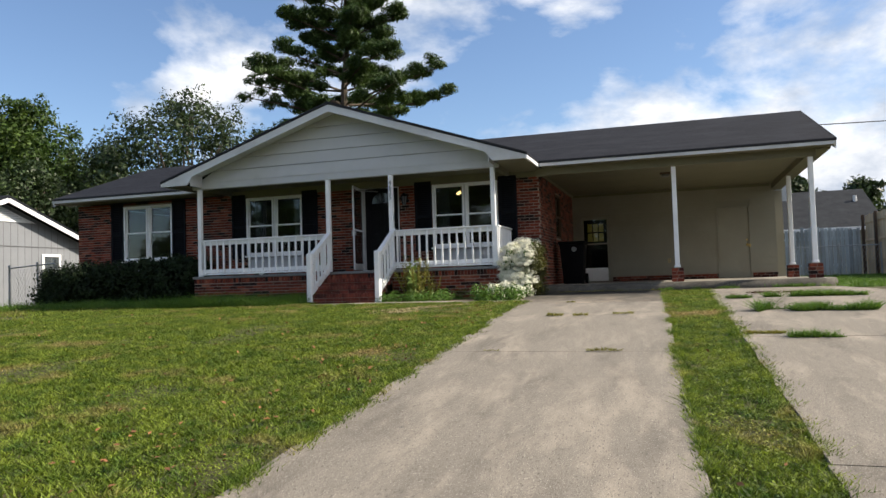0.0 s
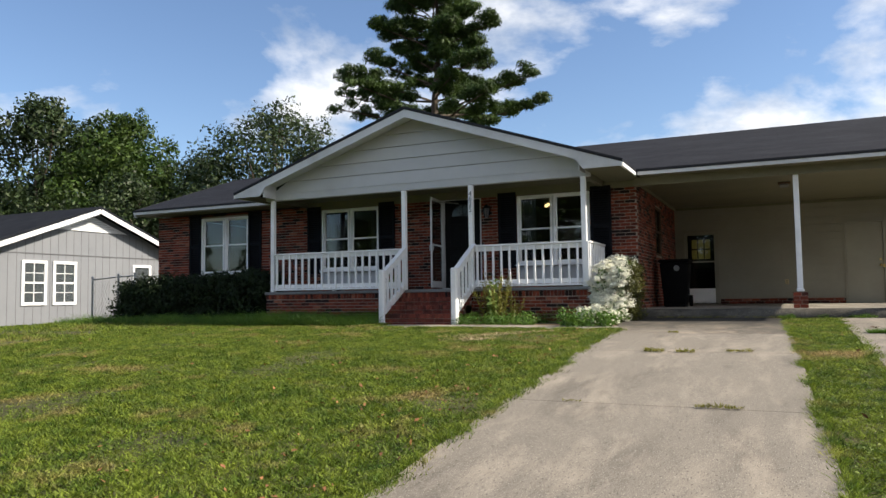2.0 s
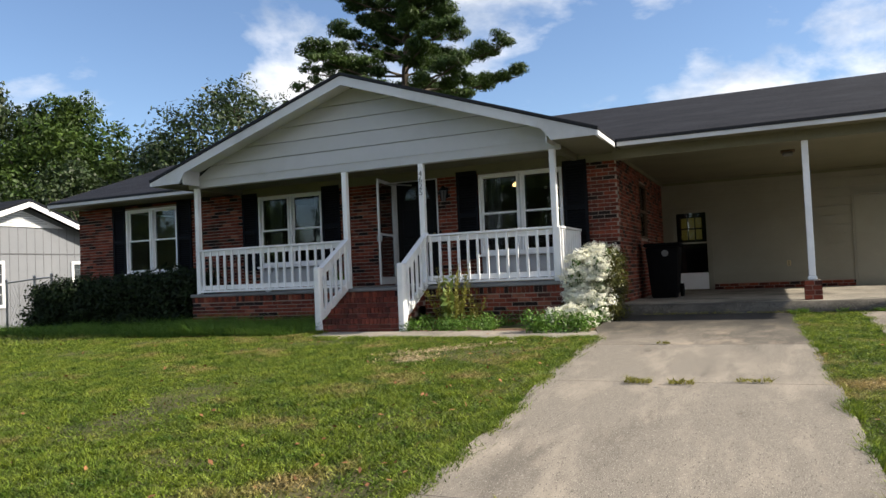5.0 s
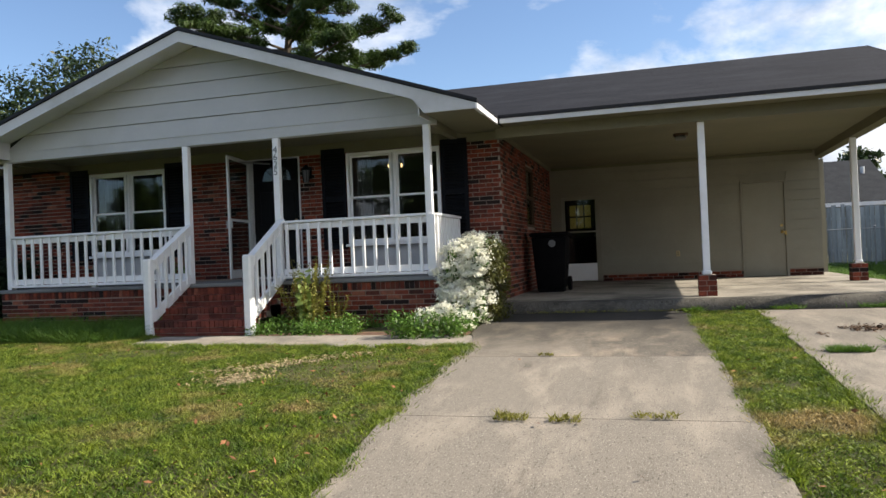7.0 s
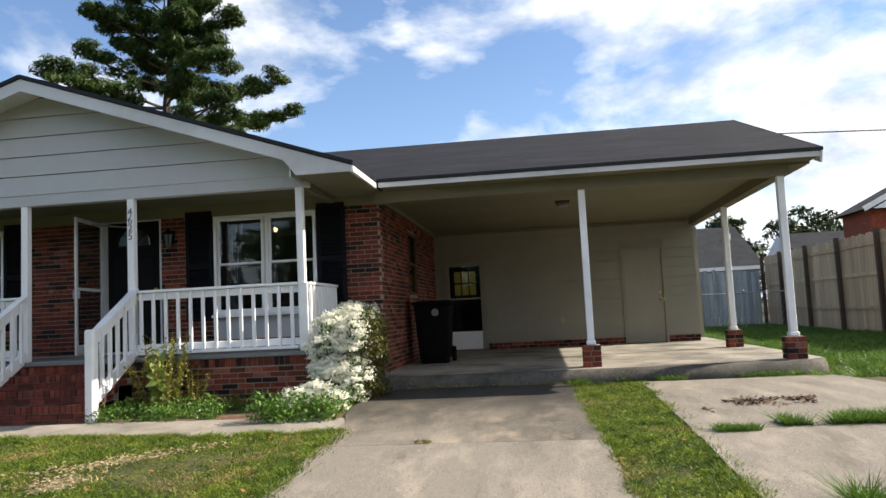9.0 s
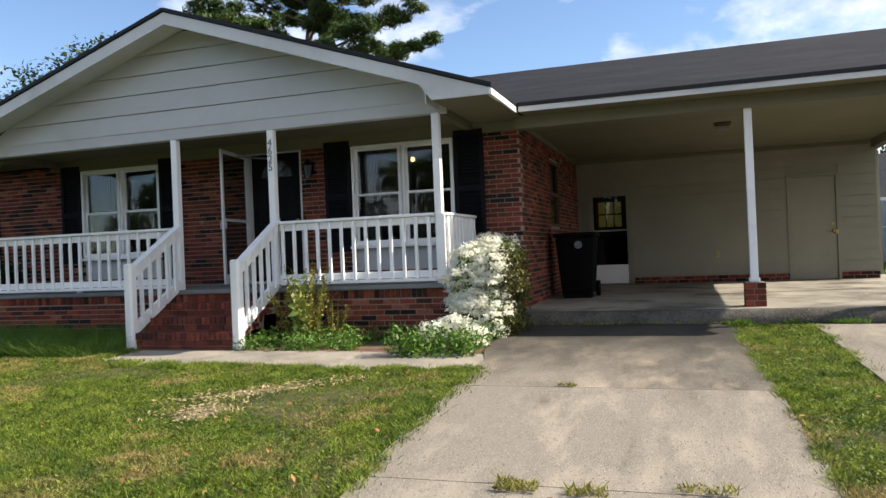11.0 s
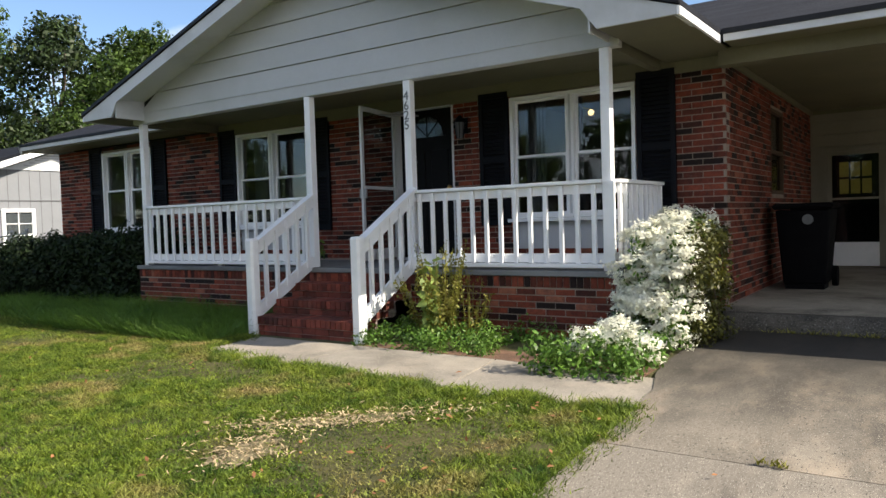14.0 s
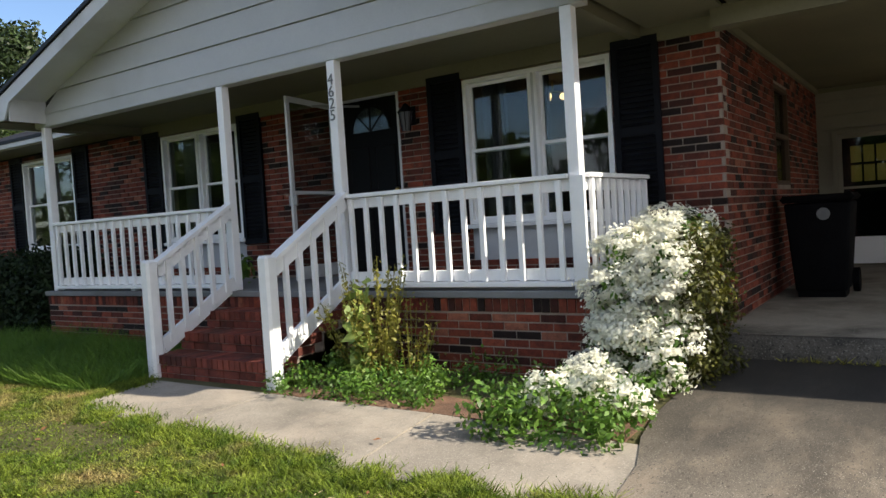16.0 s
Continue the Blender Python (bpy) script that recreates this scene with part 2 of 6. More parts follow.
STEPBRICK = material("step_brick", (0.095, 0.022, 0.015), (0.24, 0.058, 0.036), 7, 60, 0.8, 0.4, random_by="object", spread=0.45, stain=(0.07, 0.03, 0.022), stain_scale=2.5, bump_dist=0.004)
DECKPAINT = material("porch_floor_paint", (0.16, 0.165, 0.17), (0.22, 0.225, 0.23), 1.2, 60, 0.7, 0.2, stain=(0.12, 0.12, 0.12), bump_dist=0.003)
SOIL = material("lawn_soil", (0.03, 0.036, 0.011), (0.10, 0.088, 0.032), 1.8, 30, 1.0, 0.9, stain=(0.16, 0.125, 0.06), stain_scale=0.55, stain_from=0.60,
                stain_to=0.74, bump_dist=0.02)
GRASS = material("grass_blade", (0.038, 0.092, 0.006), (0.245, 0.30, 0.034), 4.2, 12, 0.6, 0.0, stain=(0.36, 0.27, 0.11), stain_scale=1.3, stain_from=0.55,
                 stain_to=0.70, random_by="island", spread=0.65, through=0.35)
DARKGRASS = material("tall_grass_blade", (0.055, 0.13, 0.015), (0.14, 0.24, 0.03), 1.5, 12, 0.6, 0.0, random_by="island", spread=0.3, through=0.35)
SHUTTER = material("shutter_paint", (0.004, 0.0045, 0.007), (0.007, 0.008, 0.012), 4, 60, 0.65, 0.05, spec=0.15)
BLACKDOOR = material("black_door_paint", (0.004, 0.004, 0.005), (0.007, 0.007, 0.008), 3, 60, 0.6, 0.04, spec=0.15)
GLASS = glass_material("window_glass")
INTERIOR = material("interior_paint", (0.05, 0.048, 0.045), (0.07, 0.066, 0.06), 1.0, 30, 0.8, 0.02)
CURTAIN = material("grey_curtain", (0.10, 0.105, 0.12), (0.16, 0.165, 0.18), 3, 60, 0.9, 0.1, stretch=(8, 8, 0.4))
BRASS = material("brass", (0.55, 0.38, 0.13), (0.65, 0.46, 0.18), 6, 60, 0.3, 0.0, metal=1.0)
STEEL = material("galvanised_steel", (0.30, 0.31, 0.32), (0.40, 0.41, 0.42), 8, 60, 0.45, 0.05, metal=0.8)
BINPLASTIC = material("bin_plastic", (0.004, 0.004, 0.005), (0.007, 0.007, 0.008), 5, 80, 0.75, 0.08, spec=0.06)
GREYLOGO = material("grey_emblem", (0.15, 0.155, 0.16), (0.20, 0.205, 0.21), 5, 60, 0.6, 0.0)
NAVY = material("number_paint", (0.13, 0.14, 0.15), (0.18, 0.19, 0.20), 5, 60, 0.5, 0.0)
BULB = glow_material("lit_bulb", (1.0, 0.62, 0.25), 2.5)
YELLOWROOM = glow_material("lit_yellow_blind", (0.42, 0.32, 0.06), 0.05)
LEAF = material("shrub_leaf", (0.055, 0.13, 0.016), (0.14, 0.25, 0.035), 3, 20, 0.5, 0.0, random_by="island", spread=0.4, through=0.25)
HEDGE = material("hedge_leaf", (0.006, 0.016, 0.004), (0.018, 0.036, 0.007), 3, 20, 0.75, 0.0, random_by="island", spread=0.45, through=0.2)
FLOWER = material("white_petal", (0.82, 0.81, 0.66), (0.90, 0.89, 0.80), 6, 40, 0.7, 0.0, random_by="island", spread=0.08, through=0.35)
OLIVE = material("olive_leaf", (0.16, 0.16, 0.025), (0.27, 0.25, 0.045), 4, 20, 0.55, 0.0, random_by="island", spread=0.35, through=0.3)
VINE = material("vine_leaf", (0.028, 0.036, 0.006), (0.14, 0.135, 0.02), 5, 20, 0.55, 0.0, random_by="island", spread=0.45, through=0.2)
PALELEAF = material("pale_leaf", (0.16, 0.24, 0.05), (0.30, 0.38, 0.10), 4, 20, 0.5, 0.0, random_by="island", spread=0.25, through=0.3)
PINE = material("pine_needle", (0.020, 0.048, 0.008), (0.070, 0.118, 0.018), 0.6, 5, 0.6, 0.0, random_by="island", spread=0.4, through=0.2)
TREELEAF = material("tree_leaf", (0.022, 0.055, 0.009), (0.085, 0.135, 0.022), 0.5, 4, 0.55, 0.0, random_by="island", spread=0.45, through=0.3)
DARKLEAF = material("dark_tree_leaf", (0.022, 0.042, 0.013), (0.05, 0.075, 0.02), 0.5, 4, 0.5, 0.0, random_by="island", spread=0.5, through=0.2)
BARK = material("bark", (0.07, 0.055, 0.04), (0.14, 0.11, 0.085), 4, 30, 0.95, 0.8, stretch=(3, 3, 0.6), bump_dist=0.03)
CEDAR = material("cedar_board", (0.56, 0.39, 0.23), (0.68, 0.51, 0.32), 3, 40, 0.85, 0.3, stretch=(4, 4, 0.4), random_by="object", spread=0.14, stain=(0.45, 0.32, 0.20))
POSTWOOD = material("dark_post", (0.07, 0.045, 0.03), (0.11, 0.07, 0.045), 3, 40, 0.85, 0.3, stretch=(4, 4, 0.4))
BLUEFENCE = material("weathered_fence", (0.30, 0.345, 0.36), (0.47, 0.51, 0.52), 2, 30, 0.9, 0.3, stretch=(4, 4, 0.5), random_by="object", spread=0.3, stain=(0.12, 0.12, 0.115))
GROOVE = material("panel_groove", (0.12, 0.125, 0.135), (0.15, 0.155, 0.165), 1, 30, 0.7, 0.0)
NEIGHBOUR = material("grey_panel_paint", (0.20, 0.21, 0.23), (0.24, 0.25, 0.27), 1, 30, 0.65, 0.05)
ROOF2 = material("grey_shingle", (0.022, 0.024, 0.028), (0.042, 0.045, 0.05), 1.4, 12, 0.95, 0.4, spec=0.15)
BLUEROOF = material("dark_blue_shingle", (0.012, 0.014, 0.019), (0.024, 0.026, 0.032), 1.4, 12, 0.95, 0.4, spec=0.1)
ASPHALT = material("asphalt", (0.045, 0.045, 0.047), (0.07, 0.07, 0.07), 1.0, 60, 0.9, 0.4)
DEADLEAF = material("fallen_leaf", (0.16, 0.07, 0.03), (0.34, 0.15, 0.06), 4, 30, 0.8, 0.0, random_by="island", spread=0.4)
STRAW = material("dry_straw", (0.42, 0.32, 0.18), (0.55, 0.43, 0.26), 4, 30, 0.9, 0.0, random_by="island", spread=0.2)
CABLE = material("black_cable", (0.01, 0.01, 0.01), (0.02, 0.02, 0.02), 4, 30, 0.6, 0.0)

# ---- builders ----
BASE = {}


def thing(name, at=(0, 0, 0), label="", category="", group="", kind=""):
    ob = new(name)
    ob.empty_display_size = 0.1
    ob.location = at
    BASE[ob] = Vector(at)
    return tagged(ob, label, category, group, kind)


def finish(bm):
    bmesh.ops.recalc_face_normals(bm, faces=bm.faces)


def part(name, bm, mat, parent=None, label="", smooth=False):
    """Links a bmesh, drawn in world coordinates, as one mesh object under its parent."""
    me = bpy.data.meshes.new(name)
    shift = BASE.get(parent, Vector((0, 0, 0))) if parent else Vector((0, 0, 0))
    if shift.length:
        bmesh.ops.translate(bm, vec=-shift, verts=bm.verts)
    finish(bm)
    bm.to_mesh(me)
    bm.free()
    me.materials.append(mat)
    if smooth:
        me.polygons.foreach_set("use_smooth", [True] * len(me.polygons))
    ob = new(name, me)
    if parent:
        ob.parent = parent
        BASE[ob] = shift
    return tagged(ob, label)


def solid(name, bm, mat, label="", category="", kind="structure", group=""):
    return tagged(part(name, bm, mat), label, category, group, kind)


def B():
    return bmesh.new()


def box(bm, x0, x1, y0, y1, z0, z1, bevel=0.0):
    r = bmesh.ops.create_cube(bm, size=1.0, matrix=Matrix.Translation(((x0 + x1) / 2, (y0 + y1) / 2, (z0 + z1) / 2)) @ Matrix.Diagonal((abs(x1 - x0), abs(y1 - y0), abs(z1 - z0), 1)))
    if bevel:
        es = {e for v in r["verts"] for e in v.link_edges}
        bmesh.ops.bevel(bm, geom=list(es), offset=bevel, segments=1, affect="EDGES", profile=0.5)
    return bm


def boxed(x0, x1, y0, y1, z0, z1, bevel=0.0):
    return box(B(), x0, x1, y0, y1, z0, z1, bevel)


def prism(bm, pts, axis, lo, hi):
    """A polygon given in the two other axes, drawn out along axis from lo to hi."""
    def place(p, d):
        return {"x": (d, p[0], p[1]), "y": (p[0], d, p[1]), "z": (p[0], p[1], d)}[axis]
    a = [bm.verts.new(place(p, lo)) for p in pts]
    b = [bm.verts.new(place(p, hi)) for p in pts]
    bm.faces.new(a)
    bm.faces.new(b[::-1])
    for i in range(len(pts)):
        j = (i + 1) % len(pts)
        bm.faces.new((a[i], b[i], b[j], a[j]))
    return bm


def bar(bm, p, q, w, h=None, up=(0, 0, 1)):
    """A rectangular bar from p to q."""
    p, q = Vector(p), Vector(q)
    d = (q - p).normalized()
    side = d.cross(Vector(up))
    if side.length < 1e-4:
        side = d.cross(Vector((0, 1, 0)))
    side.normalize()
    top = side.cross(d).normalized()
    h = h or w
    vs = []
    for c in (p, q):
        vs.append([bm.verts.new(c + side * sx * w / 2 + top * sz * h / 2) for sx, sz in ((-1, -1), (1, -1), (1, 1), (-1, 1))])
    bm.faces.new(vs[0][::-1])
    bm.faces.new(vs[1])
    for i in range(4):
        j = (i + 1) % 4
        bm.faces.new((vs[0][i], vs[0][j], vs[1][j], vs[1][i]))
    return bm


def tube(bm, p, q, r0, r1=None, seg=8):
    p, q = Vector(p), Vector(q)
    r1 = r0 if r1 is None else r1
    d = (q - p).normalized()
    s = d.cross(Vector((0.3, 0.2, 1)) if abs(d.z) < 0.9 else Vector((1, 0, 0))).normalized()
    t = d.cross(s)
    rings = []
    for c, r in ((p, r0), (q, r1)):
        rings.append([bm.verts.new(c + (s * math.cos(2 * math.pi * i / seg) + t * math.sin(2 * math.pi * i / seg)) * r) for i in range(seg)])
    bm.faces.new(rings[0][::-1])
    bm.faces.new(rings[1])
    for i in range(seg):
        j = (i + 1) % seg
        bm.faces.new((rings[0][i], rings[0][j], rings[1][j], rings[1][i]))
    return bm


def leaf_mesh(name, centres, normals, sizes, mat, parent=None, shape="quad", label=""):
    """Many small leaves as one mesh: each a folded rhombus of its own."""
    n = len(centres)
    c = np.asarray(centres, dtype=float)
    if parent is not None and parent in BASE:
        c = c - np.array(BASE[parent])
    d = np.asarray(normals, dtype=float)
    d /= np.linalg.norm(d, axis=1)[:, None] + 1e-9
    ref = np.random.normal(size=(n, 3))
    u = np.cross(d, ref)
    u /= np.linalg.norm(u, axis=1)[:, None] + 1e-9
    v = np.cross(d, u)
    s = np.asarray(sizes, dtype=float)[:, None]
    w = 0.5 if shape == "quad" else 0.2
    co = np.empty((n, 4, 3))
    co[:, 0] = c - u * s
    co[:, 1] = c + v * s * w + d * s * 0.12
    co[:, 2] = c + u * s
    co[:, 3] = c - v * s * w + d * s * 0.12
    return raw_mesh(name, co.reshape(-1, 3), 4, n, mat, parent, label)


def raw_mesh(name, co, k, n, mat, parent=None, label=""):
    me = bpy.data.meshes.new(name)
    me.vertices.add(n * k)
    me.vertices.foreach_set("co", co.astype(np.float32).ravel())
    me.loops.add(n * k)
    me.loops.foreach_set("vertex_index", np.arange(n * k, dtype=np.int32))
    me.polygons.add(n)
    me.polygons.foreach_set("loop_start", np.arange(0, n * k, k, dtype=np.int32))
    me.update(calc_edges=True)
    me.materials.append(mat)
    ob = new(name, me)
    if parent is not None:
        ob.parent = parent
    return tagged(ob, label)


# ---- ground ----
GY = [-60, -30, -22, -17, -13, -9.3, -7.4, -6.5, -5.4, -4.3, -3.3, -2.4, -0.8, 0.5, 20, 60]
GZ = [-1.9, -1.85, -1.65, -1.28, -0.93, -0.605, -0.45, -0.385, -0.345, -0.285, -0.262, -0.235, -0.19, -0.16, -0.14, -0.14]


def gz(x, y):
    base = np.interp(y, GY, GZ)
    return base - 0.42 * np.clip((-x - 13.5) / 7.0, 0, 1)


DRIVE_L, DRIVE_R = 0.12, 2.88
PAD_L, PAD_R = 3.62, 7.4


def drive_left(y):
    return np.interp(y, [-20, -11.3, -9.2, -7.5, -6.9, -5.9, -5.4, -3.8, -3.3, -2.5, -0.6], [0.66, 0.55, 0.50, 0.51, 0.46, 0.38, 0.34, 0.31, 0.27, 0.06, 0.01])


def drive_right(y):
    return np.interp(y, [-20, -12.9, -10.6, -9.2, -7.0, -5.0, -0.6], [3.2, 3.06, 2.96, 2.90, 2.85, 2.785, 2.66])


def pad_left(y):
    return np.interp(y, [-20, -12, -8, -4.8, -0.8], [3.70, 3.66, 3.56, 3.50, 3.52])


def build_ground():
    xs = np.concatenate([[-400, -150, -80, -50, -35], np.arange(-26, 16.1, 0.5), [25, 40, 80, 150, 400]])
    ys = np.concatenate([[-400, -150, -80, -45, -32], np.arange(-24, 12.1, 0.5), [20, 35, 60, 120, 400]])
    bm = B()
    grid = [[bm.verts.new((x, y, float(gz(x, y)) + 0.012 * noise.noise(Vector((x, y, 0))))) for x in xs] for y in ys]
    for j in range(len(ys) - 1):
        for i in range(len(xs) - 1):
            bm.faces.new((grid[j][i], grid[j][i + 1], grid[j + 1][i + 1], grid[j + 1][i]))
    return solid("ground", bm, SOIL, "sloping front lawn with patchy green and dry grass", "ground")


build_ground()


def slab_strip(bm, left, right, y0, y1, lift, depth, step=0.4, seed=0):
    """A concrete panel that follows the ground, with slightly broken edges."""
    n = max(2, int(abs(y1 - y0) / step))
    rows = []
    for i in range(n + 1):
        y = y0 + (y1 - y0) * i / n
        jl = 0.03 * noise.noise(Vector((y * 2.1, seed, 1)))
        jr = 0.03 * noise.noise(Vector((y * 2.1, seed, 7)))
        row = []
        for k in range(5):
            x = (left(y) + jl) * (1 - k / 4) + (right(y) + jr) * k / 4
            row.append((x, y, float(gz(x, y)) + lift))
        rows.append(row)
    top = [[bm.verts.new(p) for p in r] for r in rows]
    low = [[bm.verts.new((p[0], p[1], p[2] - depth)) for p in r] for r in rows]
    for i in range(n):
        for k in range(4):
            bm.faces.new((top[i][k], top[i][k + 1], top[i + 1][k + 1], top[i + 1][k]))
        for k, f in ((0, 1), (4, -1)):
            q = (top[i][k], top[i + 1][k], low[i + 1][k], low[i][k])
            bm.faces.new(q if f > 0 else q[::-1])
    for r in (0, n):
        for k in range(4):
            bm.faces.new((top[r][k], top[r][k + 1], low[r][k + 1], low[r][k]))
    return bm


def build_paving():
    drive = thing("driveway", (1.5, -10, -0.6), "worn stained concrete driveway with weedy joints", "driveway", kind="structure")
    cuts = [-0.60, -4.35, -6.50, -9.30, -14.2, -21.0]
    for i in range(len(cuts) - 1):
        part("concrete_panel", slab_strip(B(), drive_left, drive_right, cuts[i] - 0.004, cuts[i + 1] + 0.004, 0.022, 0.15, seed=i), CONCRETE if i else GRIMY_SHADED, drive)
    pad = thing("parking_pad", (5.5, -8, -0.5), "cracked concrete parking pad with grass in the joints", "parking pad", kind="structure")
    cuts = [-0.85, -4.1, -6.4, -8.5, -12.5, -21.0]
    for i in range(len(cuts) - 1):
        part("concrete_panel", slab_strip(B(), pad_left, lambda y: np.interp(y, [-20, -6, -1], [7.4, 7.4, 5.9]), cuts[i] - 0.008, cuts[i + 1] + 0.008, 0.03, 0.15, seed=9 + i), CONCRETE, pad)
    walkp = thing("front_walk", (-2.2, -2.9, -0.25), "pale concrete walk along the porch steps", "walkway", kind="structure")
    edges = [(-4.42, -2.60, -4.38, -3.38), (-2.9, -2.62, -2.9, -3.58), (-1.30, -2.66, -1.16, -3.72), (0.22, -2.80, 0.40, -3.66)]
    for a, b in zip(edges, edges[1:]):
        bm = B()
        prism(bm, [(a[2] + 0.008, a[3]), (b[2] - 0.008, b[3]), (b[0] - 0.008, b[1]), (a[0] + 0.008, a[1])], "z", -0.42, -0.226)
        for v in bm.verts:
            if v.co.z > -0.3:
                v.co.z = float(gz(v.co.x, v.co.y)) + 0.014
        part("concrete_panel", bm, WALKWAY, walkp)
    bm = B()
    front = [(0.004, -0.50), (2.6, -0.52), (4.6, -0.44), (5.75, -0.28), (6.0, -0.08)]
    prism(bm, [(x, y - 0.02) for x, y in front] + [(6.0, 7.2), (0.004, 7.2)], "z", -0.30, 0.0)
    slab = solid("carport_floor", bm, SLABC, "bare concrete carport slab with oil stains", "floor")
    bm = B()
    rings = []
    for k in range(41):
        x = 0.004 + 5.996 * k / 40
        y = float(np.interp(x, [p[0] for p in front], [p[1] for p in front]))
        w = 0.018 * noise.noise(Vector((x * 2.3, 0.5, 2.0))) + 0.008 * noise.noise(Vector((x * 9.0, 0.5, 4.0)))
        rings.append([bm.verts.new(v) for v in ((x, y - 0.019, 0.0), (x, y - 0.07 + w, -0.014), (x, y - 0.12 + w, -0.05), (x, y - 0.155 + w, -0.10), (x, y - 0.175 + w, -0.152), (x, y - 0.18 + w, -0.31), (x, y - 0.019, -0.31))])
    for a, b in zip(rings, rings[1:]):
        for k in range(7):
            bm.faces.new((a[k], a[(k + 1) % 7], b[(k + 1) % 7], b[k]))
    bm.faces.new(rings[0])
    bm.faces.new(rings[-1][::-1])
    part("worn_lip", bm, LIP, slab, "rounded slab edge, dark from mildew and painted eave shade", smooth=True)
    road = B()
    prism(road, [(-300, -31.5), (300, -31.5), (300, -24.5), (-300, -24.5)], "z", -2.0, -1.70)
    solid("road", road, ASPHALT, "grey asphalt residential street", "road")


build_paving()

# ---- house ----
WALL_TOP = 2.56
OPEN_FRONT = [(-11.49, -9.93, 0.60, 2.47), (-7.64, -6.04, 0.60, 2.47), (-4.36, -3.42, 0.46, 2.52), (-2.56, -0.96, 0.60, 2.47)]
HOUSE_L = -13.05


def wall_with_openings(bm, a0, a1, z0, z1, openings, place):
    """Boxes round the openings; place(a0, a1, z0, z1) adds one box."""
    a = a0
    for o in sorted(openings):
        place(a, o[0], z0, z1)
        place(o[0], o[1], z0, o[2])
        if o[3] < z1:
            place(o[0], o[1], o[3], z1)
        a = o[1]
    place(a, a1, z0, z1)
    return bm


def brick_cells(a0, a1, z0, z1, openings, length=0.203, course=0.0677, joint=0.0125):
    """Stretcher bond: each brick's extent along the wall and its course, cut at ends and openings."""
    cells = []
    n = int(round((z1 - z0) / course))
    for r in range(n):
        zb, zt = z0 + r * course, z0 + (r + 1) * course - joint
        mid = (zb + zt) / 2
        spans, a = [], a0
        for o in sorted(openings):
            if o[2] - 0.02 < mid < o[3] + 0.02:
                spans.append((a, o[0]))
                a = o[1]
        spans.append((a, a1))
        off = (r % 2) * (length + joint) / 2
        for s0, s1 in spans:
            k0 = math.floor((s0 - a0 + off) / (length + joint))
            x = a0 - off + k0 * (length + joint)
            while x < s1 - 0.02:
                b0, b1 = max(x, s0), min(x + length, s1)
                if b1 - b0 > 0.03:
                    cells.append((b0, b1, zb, zt))
                x += length + joint
    return cells


UNIT_BRICKS = {}


def unit_brick(mat):
    if mat not in UNIT_BRICKS:
        me = bpy.data.meshes.new("brick")
        bm = boxed(-0.5, 0.5, -0.5, 0.5, -0.5, 0.5)
        bm.to_mesh(me)
        bm.free()
        me.materials.append(mat)
        UNIT_BRICKS[mat] = me
    return UNIT_BRICKS[mat]


def lay_bricks(parent, boxes, near, mat=None, limit=290):
    """Bricks as boxes (x0, x1, y0, y1, z0, z1): those that near() picks as objects, the rest as one mesh."""
    mat = mat or BRICK
    picked = [b for b in boxes if near(b)][:limit]
    chosen = set(picked)
    rest = [b for b in boxes if b not in chosen]
    shift = BASE.get(parent, Vector((0, 0, 0)))
    for b in picked:
        ob = new("brick", unit_brick(mat))
        ob.parent = parent
        ob.location = Vector(((b[0] + b[1]) / 2, (b[2] + b[3]) / 2, (b[4] + b[5]) / 2)) - shift
        ob.scale = (b[1] - b[0], b[3] - b[2], b[5] - b[4])
    if rest:
        bm = np.array(rest)
        corner = [(0, 2, 4), (1, 2, 4), (1, 3, 4), (0, 3, 4), (0, 2, 5), (1, 2, 5), (1, 3, 5), (0, 3, 5)]
        co = np.stack([bm[:, list(c)] for c in corner], axis=1) - np.array(shift)
        faces = [(0, 1, 5, 4), (1, 2, 6, 5), (2, 3, 7, 6), (3, 0, 4, 7), (4, 5, 6, 7), (3, 2, 1, 0)]
        me = bpy.data.meshes.new("brickwork")
        me.from_pydata(co.reshape(-1, 3).tolist(), [], [tuple(8 * i + k for k in f) for i in range(len(rest)) for f in faces])
        me.materials.append(BRICK_BULK)
        ob = new("brickwork", me)
        ob.parent = parent
        tagged(ob, kind="stuff")


def relief():
    return random.uniform(-0.0025, 0.0025)


def build_house_walls():
    bm = B()
    wall_with_openings(bm, HOUSE_L, 0.0, -0.35, WALL_TOP, OPEN_FRONT, lambda a, b, c, d: box(bm, a, b, 0.008, 0.20, c, d))
    front = solid("wall_front", bm, MORTAR, "red brown brick front wall with pale mortar joints", "wall")
    bm = B()
    side_open = [(2.40, 3.30, 1.20, 2.34)]
    wall_with_openings(bm, 0.20, 7.2, -0.35, WALL_TOP + 0.1, side_open, lambda a, b, c, d: box(bm, -0.20, -0.008, a, b, c, d))
    side = solid("wall_carport_side", bm, MORTAR, "brick side wall of the house under the carport", "wall")
    bm = boxed(HOUSE_L, HOUSE_L + 0.2, 0.2, 7.2, -0.6, WALL_TOP)
    solid("wall_west", bm, MORTAR, "brick end wall of the house", "wall")
    solid("wall_back", boxed(HOUSE_L, 6.0, 7.2, 7.4, -0.6, WALL_TOP), BEIGE, "painted back wall of the house", "wall")
    return front, side, side_open


wall_front, wall_side, SIDE_OPEN = build_house_walls()


